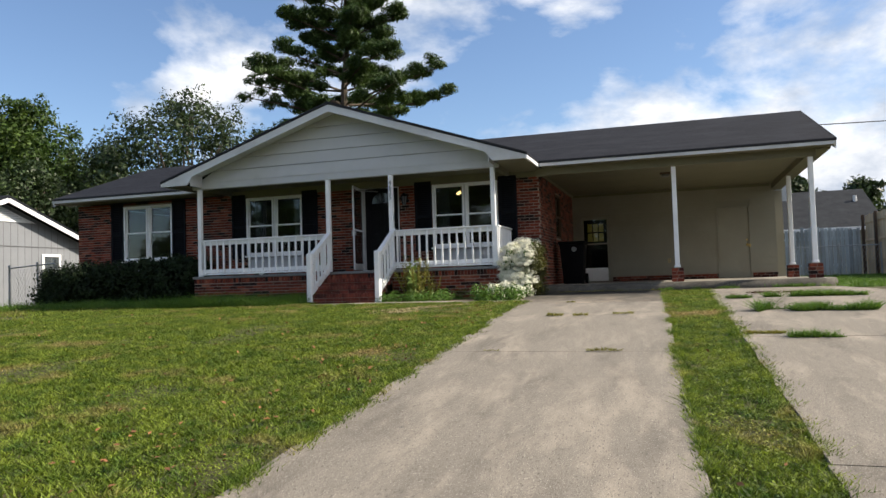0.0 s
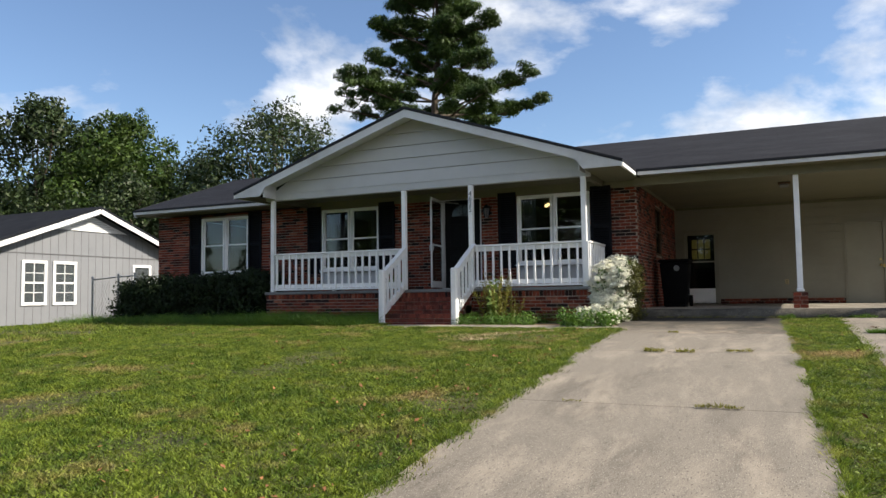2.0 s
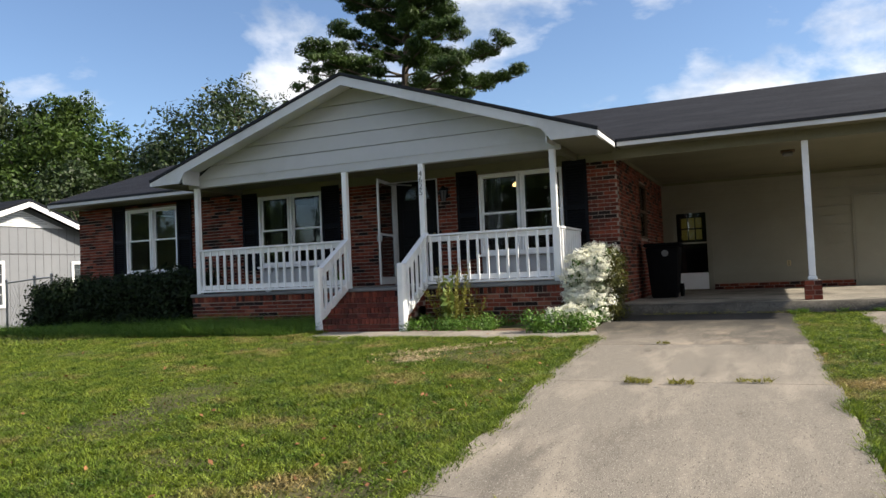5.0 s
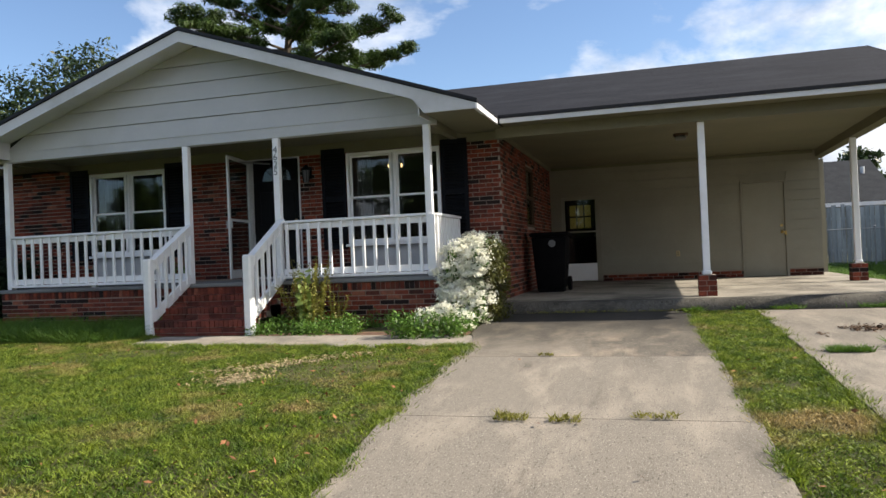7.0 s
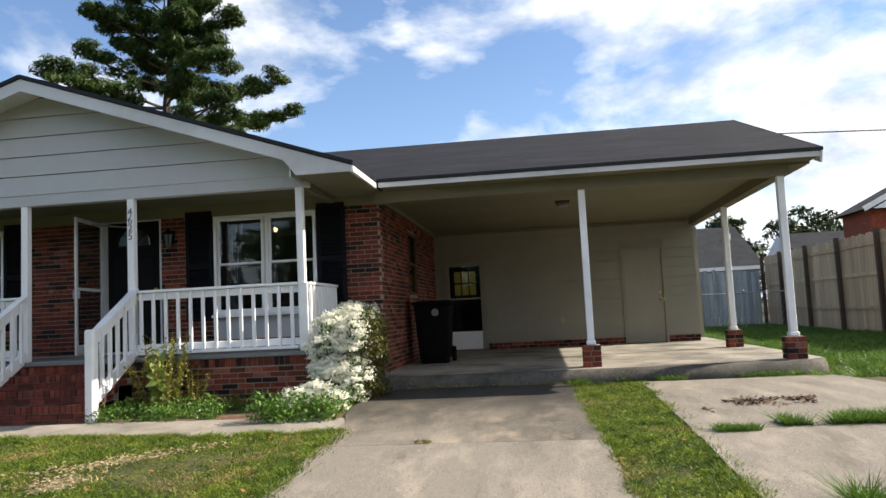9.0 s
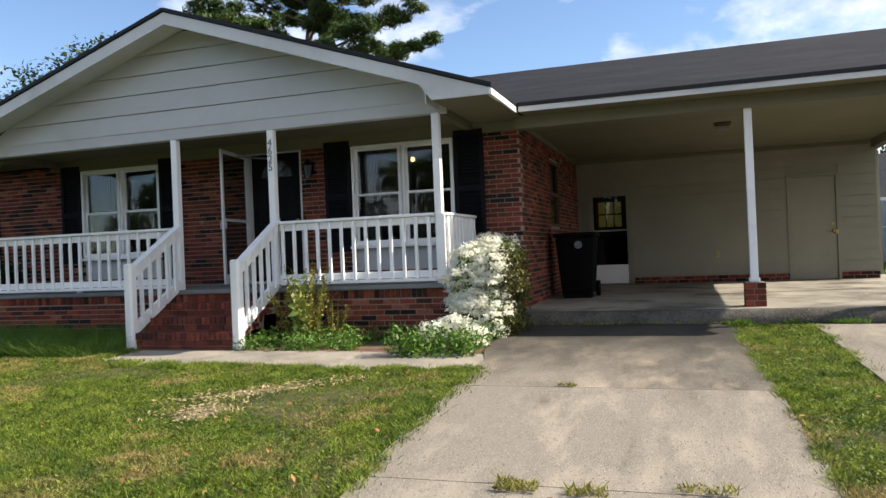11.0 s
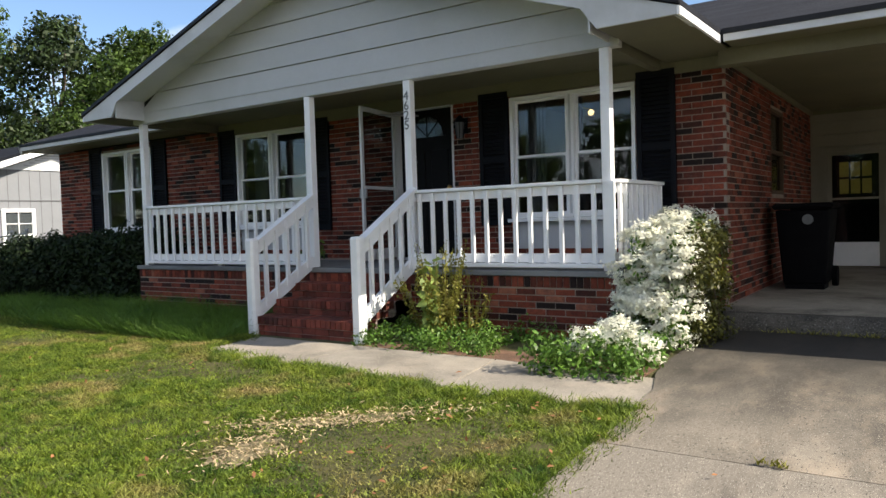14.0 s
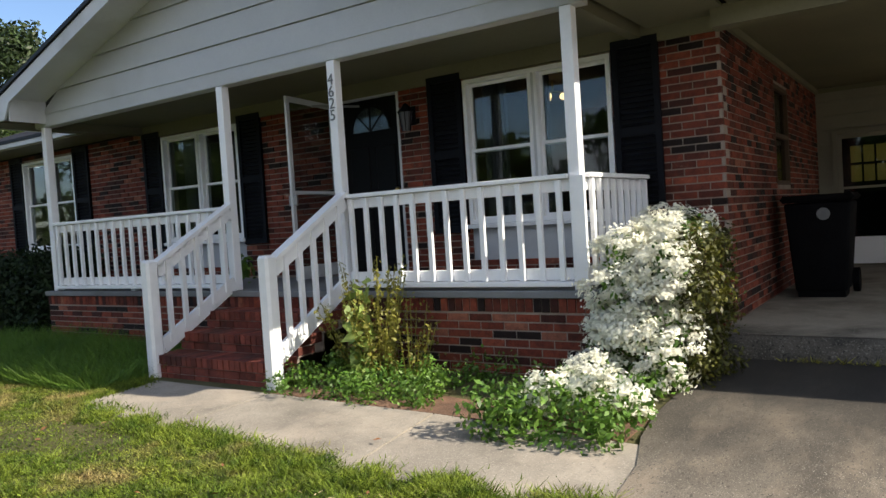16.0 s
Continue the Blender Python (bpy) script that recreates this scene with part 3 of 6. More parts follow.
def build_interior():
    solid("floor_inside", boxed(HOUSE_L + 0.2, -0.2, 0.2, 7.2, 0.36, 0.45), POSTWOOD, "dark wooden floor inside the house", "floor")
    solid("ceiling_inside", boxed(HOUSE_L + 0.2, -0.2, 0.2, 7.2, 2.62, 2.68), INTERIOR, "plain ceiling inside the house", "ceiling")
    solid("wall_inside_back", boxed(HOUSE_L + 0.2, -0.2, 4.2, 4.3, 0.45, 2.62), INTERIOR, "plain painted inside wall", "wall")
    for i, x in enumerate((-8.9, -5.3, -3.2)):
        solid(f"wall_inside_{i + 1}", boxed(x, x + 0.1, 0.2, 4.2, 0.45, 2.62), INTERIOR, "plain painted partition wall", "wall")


build_interior()


def twin_window(index, x0, x1, z0, z1, y=0.0, inside=True):
    """Two double-hung sashes side by side in one white frame."""
    win = thing(f"window_{index}", ((x0 + x1) / 2, y, z0), "white vinyl twin double-hung window", "window", "front windows", "structure")
    bm = B()
    t = 0.042
    box(bm, x0, x1, y - 0.03, y + 0.10, z1 - t, z1)
    box(bm, x0, x1, y - 0.03, y + 0.10, z0, z0 + t)
    box(bm, x0, x0 + t, y - 0.03, y + 0.10, z0 + t, z1 - t)
    box(bm, x1 - t, x1, y - 0.03, y + 0.10, z0 + t, z1 - t)
    xm = (x0 + x1) / 2
    box(bm, xm - 0.050, xm - 0.018, y - 0.030, y + 0.10, z0 + t, z1 - t)
    box(bm, xm + 0.018, xm + 0.050, y - 0.030, y + 0.10, z0 + t, z1 - t)
    part("window_frame", bm, WHITE, win)
    part("mullion", boxed(xm - 0.0175, xm + 0.0175, y - 0.012, y + 0.10, z0 + t, z1 - t), TRIM, win)
    part("window_sill", boxed(x0 - 0.04, x1 + 0.04, y - 0.075, y + 0.02, z0 - 0.045, z0 - 0.002, 0.006), WHITE, win)
    zm = (z0 + z1) / 2 + 0.01
    for a, b in ((x0 + t, xm - 0.05), (xm + 0.05, x1 - t)):
        for lo, hi, dy in ((z0 + t, zm + 0.02, 0.02), (zm - 0.02, z1 - t, 0.045)):
            bm = B()
            s = 0.030
            box(bm, a, b, y + dy, y + dy + 0.03, hi - s, hi)
            box(bm, a, b, y + dy, y + dy + 0.03, lo, lo + s)
            box(bm, a, a + s, y + dy, y + dy + 0.03, lo + s, hi - s)
            box(bm, b - s, b, y + dy, y + dy + 0.03, lo + s, hi - s)
            sash = part("sash", bm, WHITE, win)
            pane = part("pane", boxed(a + s, b - s, y + dy + 0.012, y + dy + 0.016, lo + s, hi - s), GLASS, sash)
            pane.visible_shadow = False
    return win


for i, o in enumerate(OPEN_FRONT):
    if i == 2:
        continue
    twin_window(i + 1 if i < 2 else 3, o[0], o[1], 0.98, 2.47)
    p = thing("window_panel", ((o[0] + o[1]) / 2, 0, 0.6), "grey painted panel below the window", "panel", kind="structure")
    part("panel", boxed(o[0], o[1], 0.02, 0.06, 0.604, 0.93), SIDING, p)
    

def shutter(x0, x1, z0=0.90, z1=2.56):
    sh = thing("shutter", ((x0 + x1) / 2, 0, z0), "black louvred shutter fixed beside a window", "shutter", "window shutters")
    bm = B()
    r = 0.055
    box(bm, x0, x0 + r, -0.045, -0.008, z0, z1)
    box(bm, x1 - r, x1, -0.045, -0.008, z0, z1)
    zm = (z0 + z1) / 2
    for a, b in ((z0, z0 + 0.07), (zm - 0.04, zm + 0.04), (z1 - 0.07, z1)):
        box(bm, x0 + r, x1 - r, -0.043, -0.010, a, b)
    part("frame", bm, SHUTTER, sh)
    part("back_board", boxed(x0 + r, x1 - r, -0.014, -0.006, z0 + 0.07, z1 - 0.07), SHUTTER, sh)
    for a, b in ((z0 + 0.07, zm - 0.04), (zm + 0.04, z1 - 0.07)):
        n = 15
        for k in range(n):
            z = a + (b - a) * (k + 0.5) / n
            bm = B()
            bar(bm, (x0 + r, -0.024, z), (x1 - r, -0.024, z), 0.036, 0.007, up=(0, -0.7, 1))
            part("slat", bm, SHUTTER, sh)
    return sh


for a, b in ((-11.90, -11.51), (-9.91, -9.50), (-8.06, -7.66), (-6.02, -5.60), (-3.00, -2.58), (-0.94, -0.51)):
    shutter(a, b)


def arc_points(cx, cz, r, a0, a1, n):
    return [(cx + r * math.cos(radians(a0 + (a1 - a0) * i / n)), cz + r * math.sin(radians(a0 + (a1 - a0) * i / n))) for i in range(n + 1)]


def build_front_door():
    x0, x1, z0, z1 = -4.36, -3.42, 0.46, 2.52
    fr = thing("door_frame", ((x0 + x1) / 2, 0, z0), "white painted front door casing", "door frame", kind="structure")
    bm = B()
    box(bm, x0 - 0.03, x0 + 0.02, -0.03, 0.16, z0, z1 + 0.008)
    box(bm, x1 - 0.02, x1 + 0.008, -0.012, 0.16, z0, z1 + 0.008)
    box(bm, x0 + 0.02, x1 - 0.02, -0.03, 0.16, z1 - 0.035, z1 + 0.008)
    part("casing", bm, TRIM, fr)
    part("threshold", boxed(x0 + 0.022, x1 - 0.022, -0.02, 0.16, z0, z0 + 0.028), TRIM, fr)
    d = thing("door_1", ((x0 + x1) / 2, 0.1, z0), "closed black panelled front door with a fanlight", "door", kind="structure")
    bm = boxed(x0 + 0.022, x1 - 0.022, 0.085, 0.13, z0 + 0.03, z1 - 0.037)
    part("leaf", bm, BLACKDOOR, d)
    xm = (x0 + x1) / 2
    for a, b in ((x0 + 0.14, xm - 0.05), (xm + 0.05, x1 - 0.14)):
        for c, e in ((z0 + 0.18, z0 + 0.78), (z0 + 0.92, z0 + 1.48)):
            part("door_panel", boxed(a, b, 0.072, 0.0845, c, e, 0.010), BLACKDOOR, d)
    pts = arc_points(xm, 2.12, 0.27, 0, 180, 14)
    bm = B()
    prism(bm, pts, "y", 0.072, 0.078)
    fan = part("fanlight", bm, GLASS, d, "half-round clear glass fanlight")
    # pale sheet added behind the glass, in place of its bright reflection
    bm = B()
    prism(bm, pts, "y", 0.0795, 0.084)
    part("fanlight_backing", bm, CURTAIN, d, "pale sheet standing in for the fanlight's reflection")
    bm = B()
    outer = arc_points(xm, 2.12, 0.285, 0, 180, 14)
    for (a, c), (b, e) in zip(outer, outer[1:]):
        bar(bm, (a, 0.068, c), (b, 0.068, e), 0.016, 0.03)
    for ang in (45, 90, 135):
        bar(bm, (xm, 0.068, 2.12), (xm + 0.27 * math.cos(radians(ang)), 0.068, 2.12 + 0.27 * math.sin(radians(ang))), 0.012, 0.012)
    part("muntin", bm, BLACKDOOR, d)
    bm = B()
    bmesh.ops.create_uvsphere(bm, u_segments=12, v_segments=8, radius=0.032, matrix=Matrix.Translation((x1 - 0.11, 0.04, 1.42)))
    tube(bm, (x1 - 0.11, 0.084, 1.42), (x1 - 0.11, 0.05, 1.42), 0.012)
    part("door_knob", bm, BRASS, d, smooth=True)


build_front_door()


def build_storm_door():
    """The outer glazed door, swung open at about a right angle."""
    h = thing("storm_door", (-4.36, -0.04, 0.48), "white aluminium storm door standing wide open", "storm door")
    m = Matrix.Translation((-4.36, -0.04, 0)) @ Matrix.Rotation(radians(-81), 4, "Z")
    w, z0, z1 = 0.90, 0.50, 2.47
    s = 0.06
    for name, b in (("stile", (0, s, z0, z1)), ("stile", (w - s, w, z0, z1)), ("rail", (s, w - s, z1 - s, z1)), ("rail", (s, w - s, z0, z0 + 0.14)), ("rail", (s, w - s, 1.42, 1.46))):
        bm = boxed(b[0], b[1], -0.015, 0.015, b[2], b[3], 0.004)
        bm.transform(m)
        part(name, bm, TRIM, h)
    for a, b in ((z0 + 0.14, 1.42), (1.46, z1 - s)):
        bm = boxed(s, w - s, -0.003, 0.003, a, b)
        bm.transform(m)
        part("pane", bm, GLASS, h).visible_shadow = False
    bm = boxed(w - 0.05, w - 0.015, -0.05, 0.05, 1.30, 1.42, 0.006)
    bm.transform(m)
    part("handle", bm, STEEL, h)
    bm = B()
    tube(bm, (-3.95, -0.03, 2.40), m @ Vector((0.42, 0, 2.41)), 0.014)
    part("closer", bm, STEEL, h)


build_storm_door()


def build_wall_lantern():
    l = thing("wall_lantern", (-3.24, -0.01, 2.0), "black metal porch lantern with frosted glass", "wall lamp")
    part("backplate", boxed(-3.29, -3.19, -0.022, 0.006, 2.10, 2.30, 0.004), SHUTTER, l)
    bm = B()
    bar(bm, (-3.24, -0.01, 2.27), (-3.24, -0.12, 2.32), 0.02)
    part("arm", bm, SHUTTER, l)
    bm = B()
    bmesh.ops.create_cone(bm, cap_ends=True, segments=6, radius1=0.045, radius2=0.075, depth=0.20, matrix=Matrix.Translation((-3.24, -0.12, 2.13)))
    part("shade", bm, CURTAIN, l, "frosted tapered glass shade")
    bm = B()
    bmesh.ops.create_cone(bm, cap_ends=True, segments=6, radius1=0.095, radius2=0.015, depth=0.09, matrix=Matrix.Translation((-3.24, -0.12, 2.275)))
    part("cap", bm, SHUTTER, l)
    bm = B()
    for i in range(6):
        a = math.pi / 3 * i
        bar(bm, (-3.24 + 0.048 * math.cos(a), -0.12 + 0.048 * math.sin(a), 2.03), (-3.24 + 0.079 * math.cos(a), -0.12 + 0.079 * math.sin(a), 2.23), 0.009)
    part("cage", bm, SHUTTER, l)


build_wall_lantern()

# ---- roofs, soffits and trim ----
EAVE_Y, EAVE_Z, RIDGE_Y, RIDGE_Z = -0.64, 2.74, 3.47, 4.15
ROOF_L, ROOF_R = -13.32, 6.03
P_X0, P_X1, P_XM = -8.74, 0.13, -4.30
P_FRONT, P_EZ, P_RZ = -1.96, 2.74, 4.225
P_FACE = -1.47
SLOPE = (P_RZ - P_EZ) / (P_X1 - P_XM)


def build_roofs():
    back_y = 2 * RIDGE_Y - EAVE_Y
    t = 0.055
    bm = B()
    prism(bm, [(EAVE_Y, EAVE_Z), (RIDGE_Y, RIDGE_Z), (back_y, EAVE_Z), (back_y, EAVE_Z - t), (RIDGE_Y, RIDGE_Z - t), (EAVE_Y, EAVE_Z - t)], "x", ROOF_L, ROOF_R)
    roof = solid("roof_main", bm, SHINGLE, "dark grey asphalt shingle roof over house and carport", "roof")
    bm = B()
    prism(bm, [(P_X0, P_EZ), (P_XM, P_RZ), (P_X1, P_EZ), (P_X1, P_EZ - t), (P_XM, P_RZ - t), (P_X0, P_EZ - t)], "y", P_FRONT, 3.3)
    porch = solid("roof_porch", bm, SHINGLE, "dark shingle gable roof over the porch", "roof")
    # black metal edge that stands a little proud of the shingles
    bm = B()
    box(bm, P_X1 + 0.012, ROOF_R + 0.012, EAVE_Y - 0.018, EAVE_Y - 0.003, EAVE_Z - 0.045, EAVE_Z + 0.004)
    part("drip_edge", bm, DRIP, roof)
    part("drip_edge", boxed(ROOF_L, P_X0, EAVE_Y - 0.018, EAVE_Y - 0.003, EAVE_Z - 0.045, EAVE_Z + 0.004), DRIP, roof)
    bm = B()
    bar(bm, (ROOF_R + 0.008, EAVE_Y, EAVE_Z - 0.02), (ROOF_R + 0.008, RIDGE_Y, RIDGE_Z - 0.02), 0.012, 0.05)
    part("drip_edge", bm, DRIP, roof)
    bm = B()
    bar(bm, (ROOF_L - 0.008, EAVE_Y, EAVE_Z - 0.02), (ROOF_L - 0.008, RIDGE_Y, RIDGE_Z - 0.02), 0.012, 0.05)
    part("drip_edge", bm, DRIP, roof)
    for xe in (P_X0, P_X1):
        bm = B()
        bar(bm, (xe, P_FRONT - 0.012, P_EZ - 0.018), (P_XM, P_FRONT - 0.012, P_RZ - 0.018), 0.02, 0.045)
        part("drip_edge", bm, DRIP, porch)


build_roofs()


def build_trim():
    # main fascia and rakes
    fas = thing("fascia_main", (3, EAVE_Y, 2.6), "painted fascia board along the carport eave", "fascia", kind="structure")
    part("board", boxed(P_X1 + 0.02, ROOF_R - 0.002, EAVE_Y - 0.002, EAVE_Y + 0.03, 2.625, EAVE_Z - 0.047), TRIM, fas)
    fas2 = thing("fascia_west", (-11, EAVE_Y, 2.6), "painted fascia board along the bedroom eave", "fascia", kind="structure")
    part("board", boxed(ROOF_L + 0.002, P_X0, EAVE_Y - 0.002, EAVE_Y + 0.03, 2.625, EAVE_Z - 0.047), TRIM, fas2)
    for x, nm in ((ROOF_R, "fascia_east_rake"), (ROOF_L, "fascia_west_rake")):
        r = thing(nm, (x, RIDGE_Y, 3), "painted rake board on the gable end", "fascia", kind="structure")
        s = -1 if x > 0 else 1
        for yy in (EAVE_Y, 2 * RIDGE_Y - EAVE_Y):
            bm = B()
            bar(bm, (x + s * 0.014, yy, EAVE_Z - 0.125), (x + s * 0.014, RIDGE_Y, RIDGE_Z - 0.125), 0.028, 0.15)
            part("board", bm, TRIM, r)
    # gable end panel of the carport and of the house
    for x0, x1, nm in ((5.70, 5.76, "wall_gable_east"), (HOUSE_L, HOUSE_L + 0.1, "wall_gable_west")):
        bm = B()
        prism(bm, [(-0.2, 2.60), (7.2, 2.60), (7.2, 2.64), (RIDGE_Y, RIDGE_Z - 0.11), (-0.2, 2.78)], "x", x0, x1)
        solid(nm, bm, SIDING, "painted siding in the gable end", "wall")
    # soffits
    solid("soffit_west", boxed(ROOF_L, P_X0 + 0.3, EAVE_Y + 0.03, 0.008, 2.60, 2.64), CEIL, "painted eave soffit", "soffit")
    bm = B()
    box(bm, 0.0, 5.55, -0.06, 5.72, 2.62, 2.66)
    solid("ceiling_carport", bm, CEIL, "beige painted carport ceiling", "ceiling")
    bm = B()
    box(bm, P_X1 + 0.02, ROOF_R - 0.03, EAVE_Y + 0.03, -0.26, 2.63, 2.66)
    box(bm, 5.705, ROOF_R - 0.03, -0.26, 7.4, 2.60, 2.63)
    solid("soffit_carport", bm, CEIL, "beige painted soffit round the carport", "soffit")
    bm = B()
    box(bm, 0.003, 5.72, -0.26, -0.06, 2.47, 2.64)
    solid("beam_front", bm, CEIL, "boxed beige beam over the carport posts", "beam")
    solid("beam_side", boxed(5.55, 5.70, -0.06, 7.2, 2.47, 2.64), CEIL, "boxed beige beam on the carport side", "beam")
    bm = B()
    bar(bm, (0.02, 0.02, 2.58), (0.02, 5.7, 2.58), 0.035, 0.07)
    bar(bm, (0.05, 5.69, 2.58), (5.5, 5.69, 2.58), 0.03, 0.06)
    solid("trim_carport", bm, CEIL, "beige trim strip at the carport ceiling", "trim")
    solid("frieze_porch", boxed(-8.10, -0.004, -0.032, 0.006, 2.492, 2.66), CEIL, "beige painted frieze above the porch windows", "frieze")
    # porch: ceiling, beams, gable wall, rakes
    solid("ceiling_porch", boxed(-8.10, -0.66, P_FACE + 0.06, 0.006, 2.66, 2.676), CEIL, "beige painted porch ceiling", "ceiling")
    bm = B()
    box(bm, -8.20, -0.60, P_FACE + 0.005, P_FACE + 0.12, 2.56, 2.693)
    solid("beam_porch", bm, TRIM, "painted beam over the porch posts", "beam")
    bm = B()
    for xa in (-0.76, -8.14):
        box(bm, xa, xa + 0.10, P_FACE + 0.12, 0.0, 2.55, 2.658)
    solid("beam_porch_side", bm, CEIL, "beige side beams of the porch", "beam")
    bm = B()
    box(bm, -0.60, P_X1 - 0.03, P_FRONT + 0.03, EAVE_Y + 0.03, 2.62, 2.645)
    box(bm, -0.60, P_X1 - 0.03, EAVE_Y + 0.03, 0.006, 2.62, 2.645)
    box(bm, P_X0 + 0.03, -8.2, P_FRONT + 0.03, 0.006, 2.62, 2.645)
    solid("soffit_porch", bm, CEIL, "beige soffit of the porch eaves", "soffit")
    f = thing("fascia_porch", (P_XM, P_FRONT, 2.7), "light painted fascia and rakes of the porch gable", "fascia", kind="structure")
    part("eave_board", boxed(P_X1 - 0.028, P_X1 - 0.001, P_FRONT, EAVE_Y, 2.615, P_EZ - 0.05), WHITE, f)
    part("eave_board", boxed(P_X0 + 0.001, P_X0 + 0.028, P_FRONT, EAVE_Y, 2.615, P_EZ - 0.05), WHITE, f)
    w = 0.17
    for s in (1, -1):
        bm = B()
        xe = P_X1 if s > 0 else P_X0
        pts = [(xe - s * 0.03, P_EZ - 0.045), (P_XM, P_RZ - 0.045), (P_XM, P_RZ - 0.045 - w), (xe - s * 0.88, P_EZ - 0.045 + SLOPE * 0.88 - w),
               (xe - s * 0.73, 2.62), (xe - s * 0.03, 2.62)]
        prism(bm, pts, "y", P_FRONT + 0.002, P_FRONT + 0.03)
        part("rake_board", bm, TRIM, f)
        bm = B()
        prism(bm, [(xe - s * 0.80, 2.60), (xe - s * 0.80, P_EZ + SLOPE * 0.80 - 0.12), (xe - s * 0.82, P_EZ + SLOPE * 0.82 - 0.12), (xe - s * 0.82, 2.60)], "y", P_FRONT + 0.03, P_FACE)
        part("return_board", bm, TRIM, f)
        # sloping underside between rake board and gable wall
        bm = B()
        prism(bm, [(xe - s * 0.03, P_EZ - 0.13), (P_XM, P_RZ - 0.13), (P_XM, P_RZ - 0.11), (xe - s * 0.03, P_EZ - 0.11)], "y", P_FRONT + 0.03, P_FACE)
        part("rake_soffit", bm, TRIM, f)
    g = thing("wall_gable_porch", (P_XM, P_FACE, 2.7), "grey painted lap siding in the porch gable", "wall", kind="structure")
    bm = B()
    prism(bm, [(-8.2, 2.70), (-0.6, 2.70), (-0.6, P_EZ + SLOPE * 0.6 - 0.1), (P_XM, P_RZ - 0.1), (-8.2, P_EZ + SLOPE * 0.52 - 0.1)], "y", P_FACE + 0.02, P_FACE + 0.08)
    # dark backing colour in the gaps paints the shade lines under the boards
    part("backing", bm, ROOF2, g)
    part("frieze_board", boxed(-8.20, -0.58, P_FACE - 0.012, P_FACE + 0.002, 2.565, 2.715), SIDING, g)
    z, e = 2.715, 0.27
    while z < P_RZ - 0.17:
        zt = min(z + e, P_RZ - 0.16)
        half0 = (P_RZ - 0.13 - z) / SLOPE
        half1 = max(0.02, (P_RZ - 0.13 - zt) / SLOPE)
        half0, half1 = min(half0, 3.72), min(half1, 3.72)
        bm = B()
        va = [bm.verts.new(v) for v in ((P_XM - half0, P_FACE - 0.024, z), (P_XM + half0, P_FACE - 0.024, z), (P_XM + half1, P_FACE - 0.004, zt - 0.008), (P_XM - half1, P_FACE - 0.004, zt - 0.008))]
        vb = [bm.verts.new(v) for v in ((P_XM - half0, P_FACE + 0.018, z), (P_XM + half0, P_FACE + 0.018, z), (P_XM + half1, P_FACE + 0.018, zt - 0.008), (P_XM - half1, P_FACE + 0.018, zt - 0.008))]
        bm.faces.new(va)
        bm.faces.new(vb[::-1])
        for i in range(4):
            j = (i + 1) % 4
            bm.faces.new((va[i], vb[i], vb[j], va[j]))
        part("siding_board", bm, SIDING, g)
        z = zt


build_trim()

# ---- porch ----
DECK = 0.455
PX = [-8.03, -4.60, -3.06, -0.73]
RAIL_Y = -1.43


def build_porch():
    bm = B()
    box(bm, -8.17, -0.62, -1.50, 0.008, -0.35, 0.395)
    porch = solid("porch_base", bm, MORTAR, "low brick porch base with a rowlock course", "porch")
    bm = boxed(-8.20, -0.59, -1.535, 0.0, 0.397, DECK, 0.006)
    solid("porch_floor", bm, DECKPAINT, "grey concrete porch floor", "floor")
    st = thing("porch_steps", (-3.83, -2.0, -0.2), "dark red brick porch steps with worn edges", "steps", kind="structure")
    x0, x1 = -4.62, -3.04
    for i in range(3):
        top = -0.19 + 0.160 * (i + 1)
        yf = -2.46 + 0.32 * i
        part("core", boxed(x0 + 0.012, x1 - 0.012, yf + 0.012, -1.51, -0.30, top - 0.012), MORTAR, st)
    return porch, st


porch_base, porch_steps = build_porch()


def square_post(name, x, y, z0, z1, w, label, group):
    p = thing(name, (x, y, z0), label, "post", group)
    part("shaft", boxed(x - w / 2, x + w / 2, y - w / 2, y + w / 2, z0, z1, 0.006), WHITE, p)
    return p


def build_posts():
    for i, x in enumerate(PX):
        p = square_post("porch_post", x, RAIL_Y, DECK, 2.56, 0.095, "white painted square porch post" if i != 2 else "white porch post with black house number", "porch posts")
        if i == 2:
            for k, ch in enumerate("4625"):
                cu = bpy.data.curves.new("house_number", "FONT")
                cu.body, cu.size, cu.extrude, cu.align_x = ch, 0.142, 0.003, "CENTER"
                ob = new("house_number", cu)
                ob.data.materials.append(NAVY)
                ob.parent = p
                ob.matrix_local = pose(0, -0.053, 2.34 - 0.108 * k - DECK, 90, 0, 0)
                tagged(ob, "black metal house number")


build_posts()


def railing(xa, xb, n, label, along="x", fixed=RAIL_Y):
    """A straight porch railing: cap, top and bottom rails, balusters nailed to the outer face."""
    rl = thing("porch_railing", ((xa + xb) / 2, fixed, DECK) if along == "x" else (fixed, (xa + xb) / 2, DECK), label, "railing", "porch railings")

    def span(a, b, o0, o1, z0, z1, bevel=0.004):
        return boxed(a, b, fixed + o0, fixed + o1, z0, z1, bevel) if along == "x" else boxed(fixed - o1, fixed - o0, a, b, z0, z1, bevel)
    part("cap_rail", span(xa, xb, -0.07, 0.045, 1.295, 1.33), WHITE, rl)
    part("top_rail", span(xa, xb, -0.02, 0.02, 1.20, 1.293), WHITE, rl)
    part("bottom_rail", span(xa, xb, -0.02, 0.02, 0.53, 0.62), WHITE, rl)
    part("bottom_board", span(xa, xb, -0.085, 0.04, 0.484, 0.522), WHITE, rl)
    for i in range(n):
        c = xa + (xb - xa) * (i + 0.5) / n
        part("baluster", span(c - 0.021, c + 0.021, -0.060, -0.022, 0.525, 1.288), WHITE, rl)
    return rl


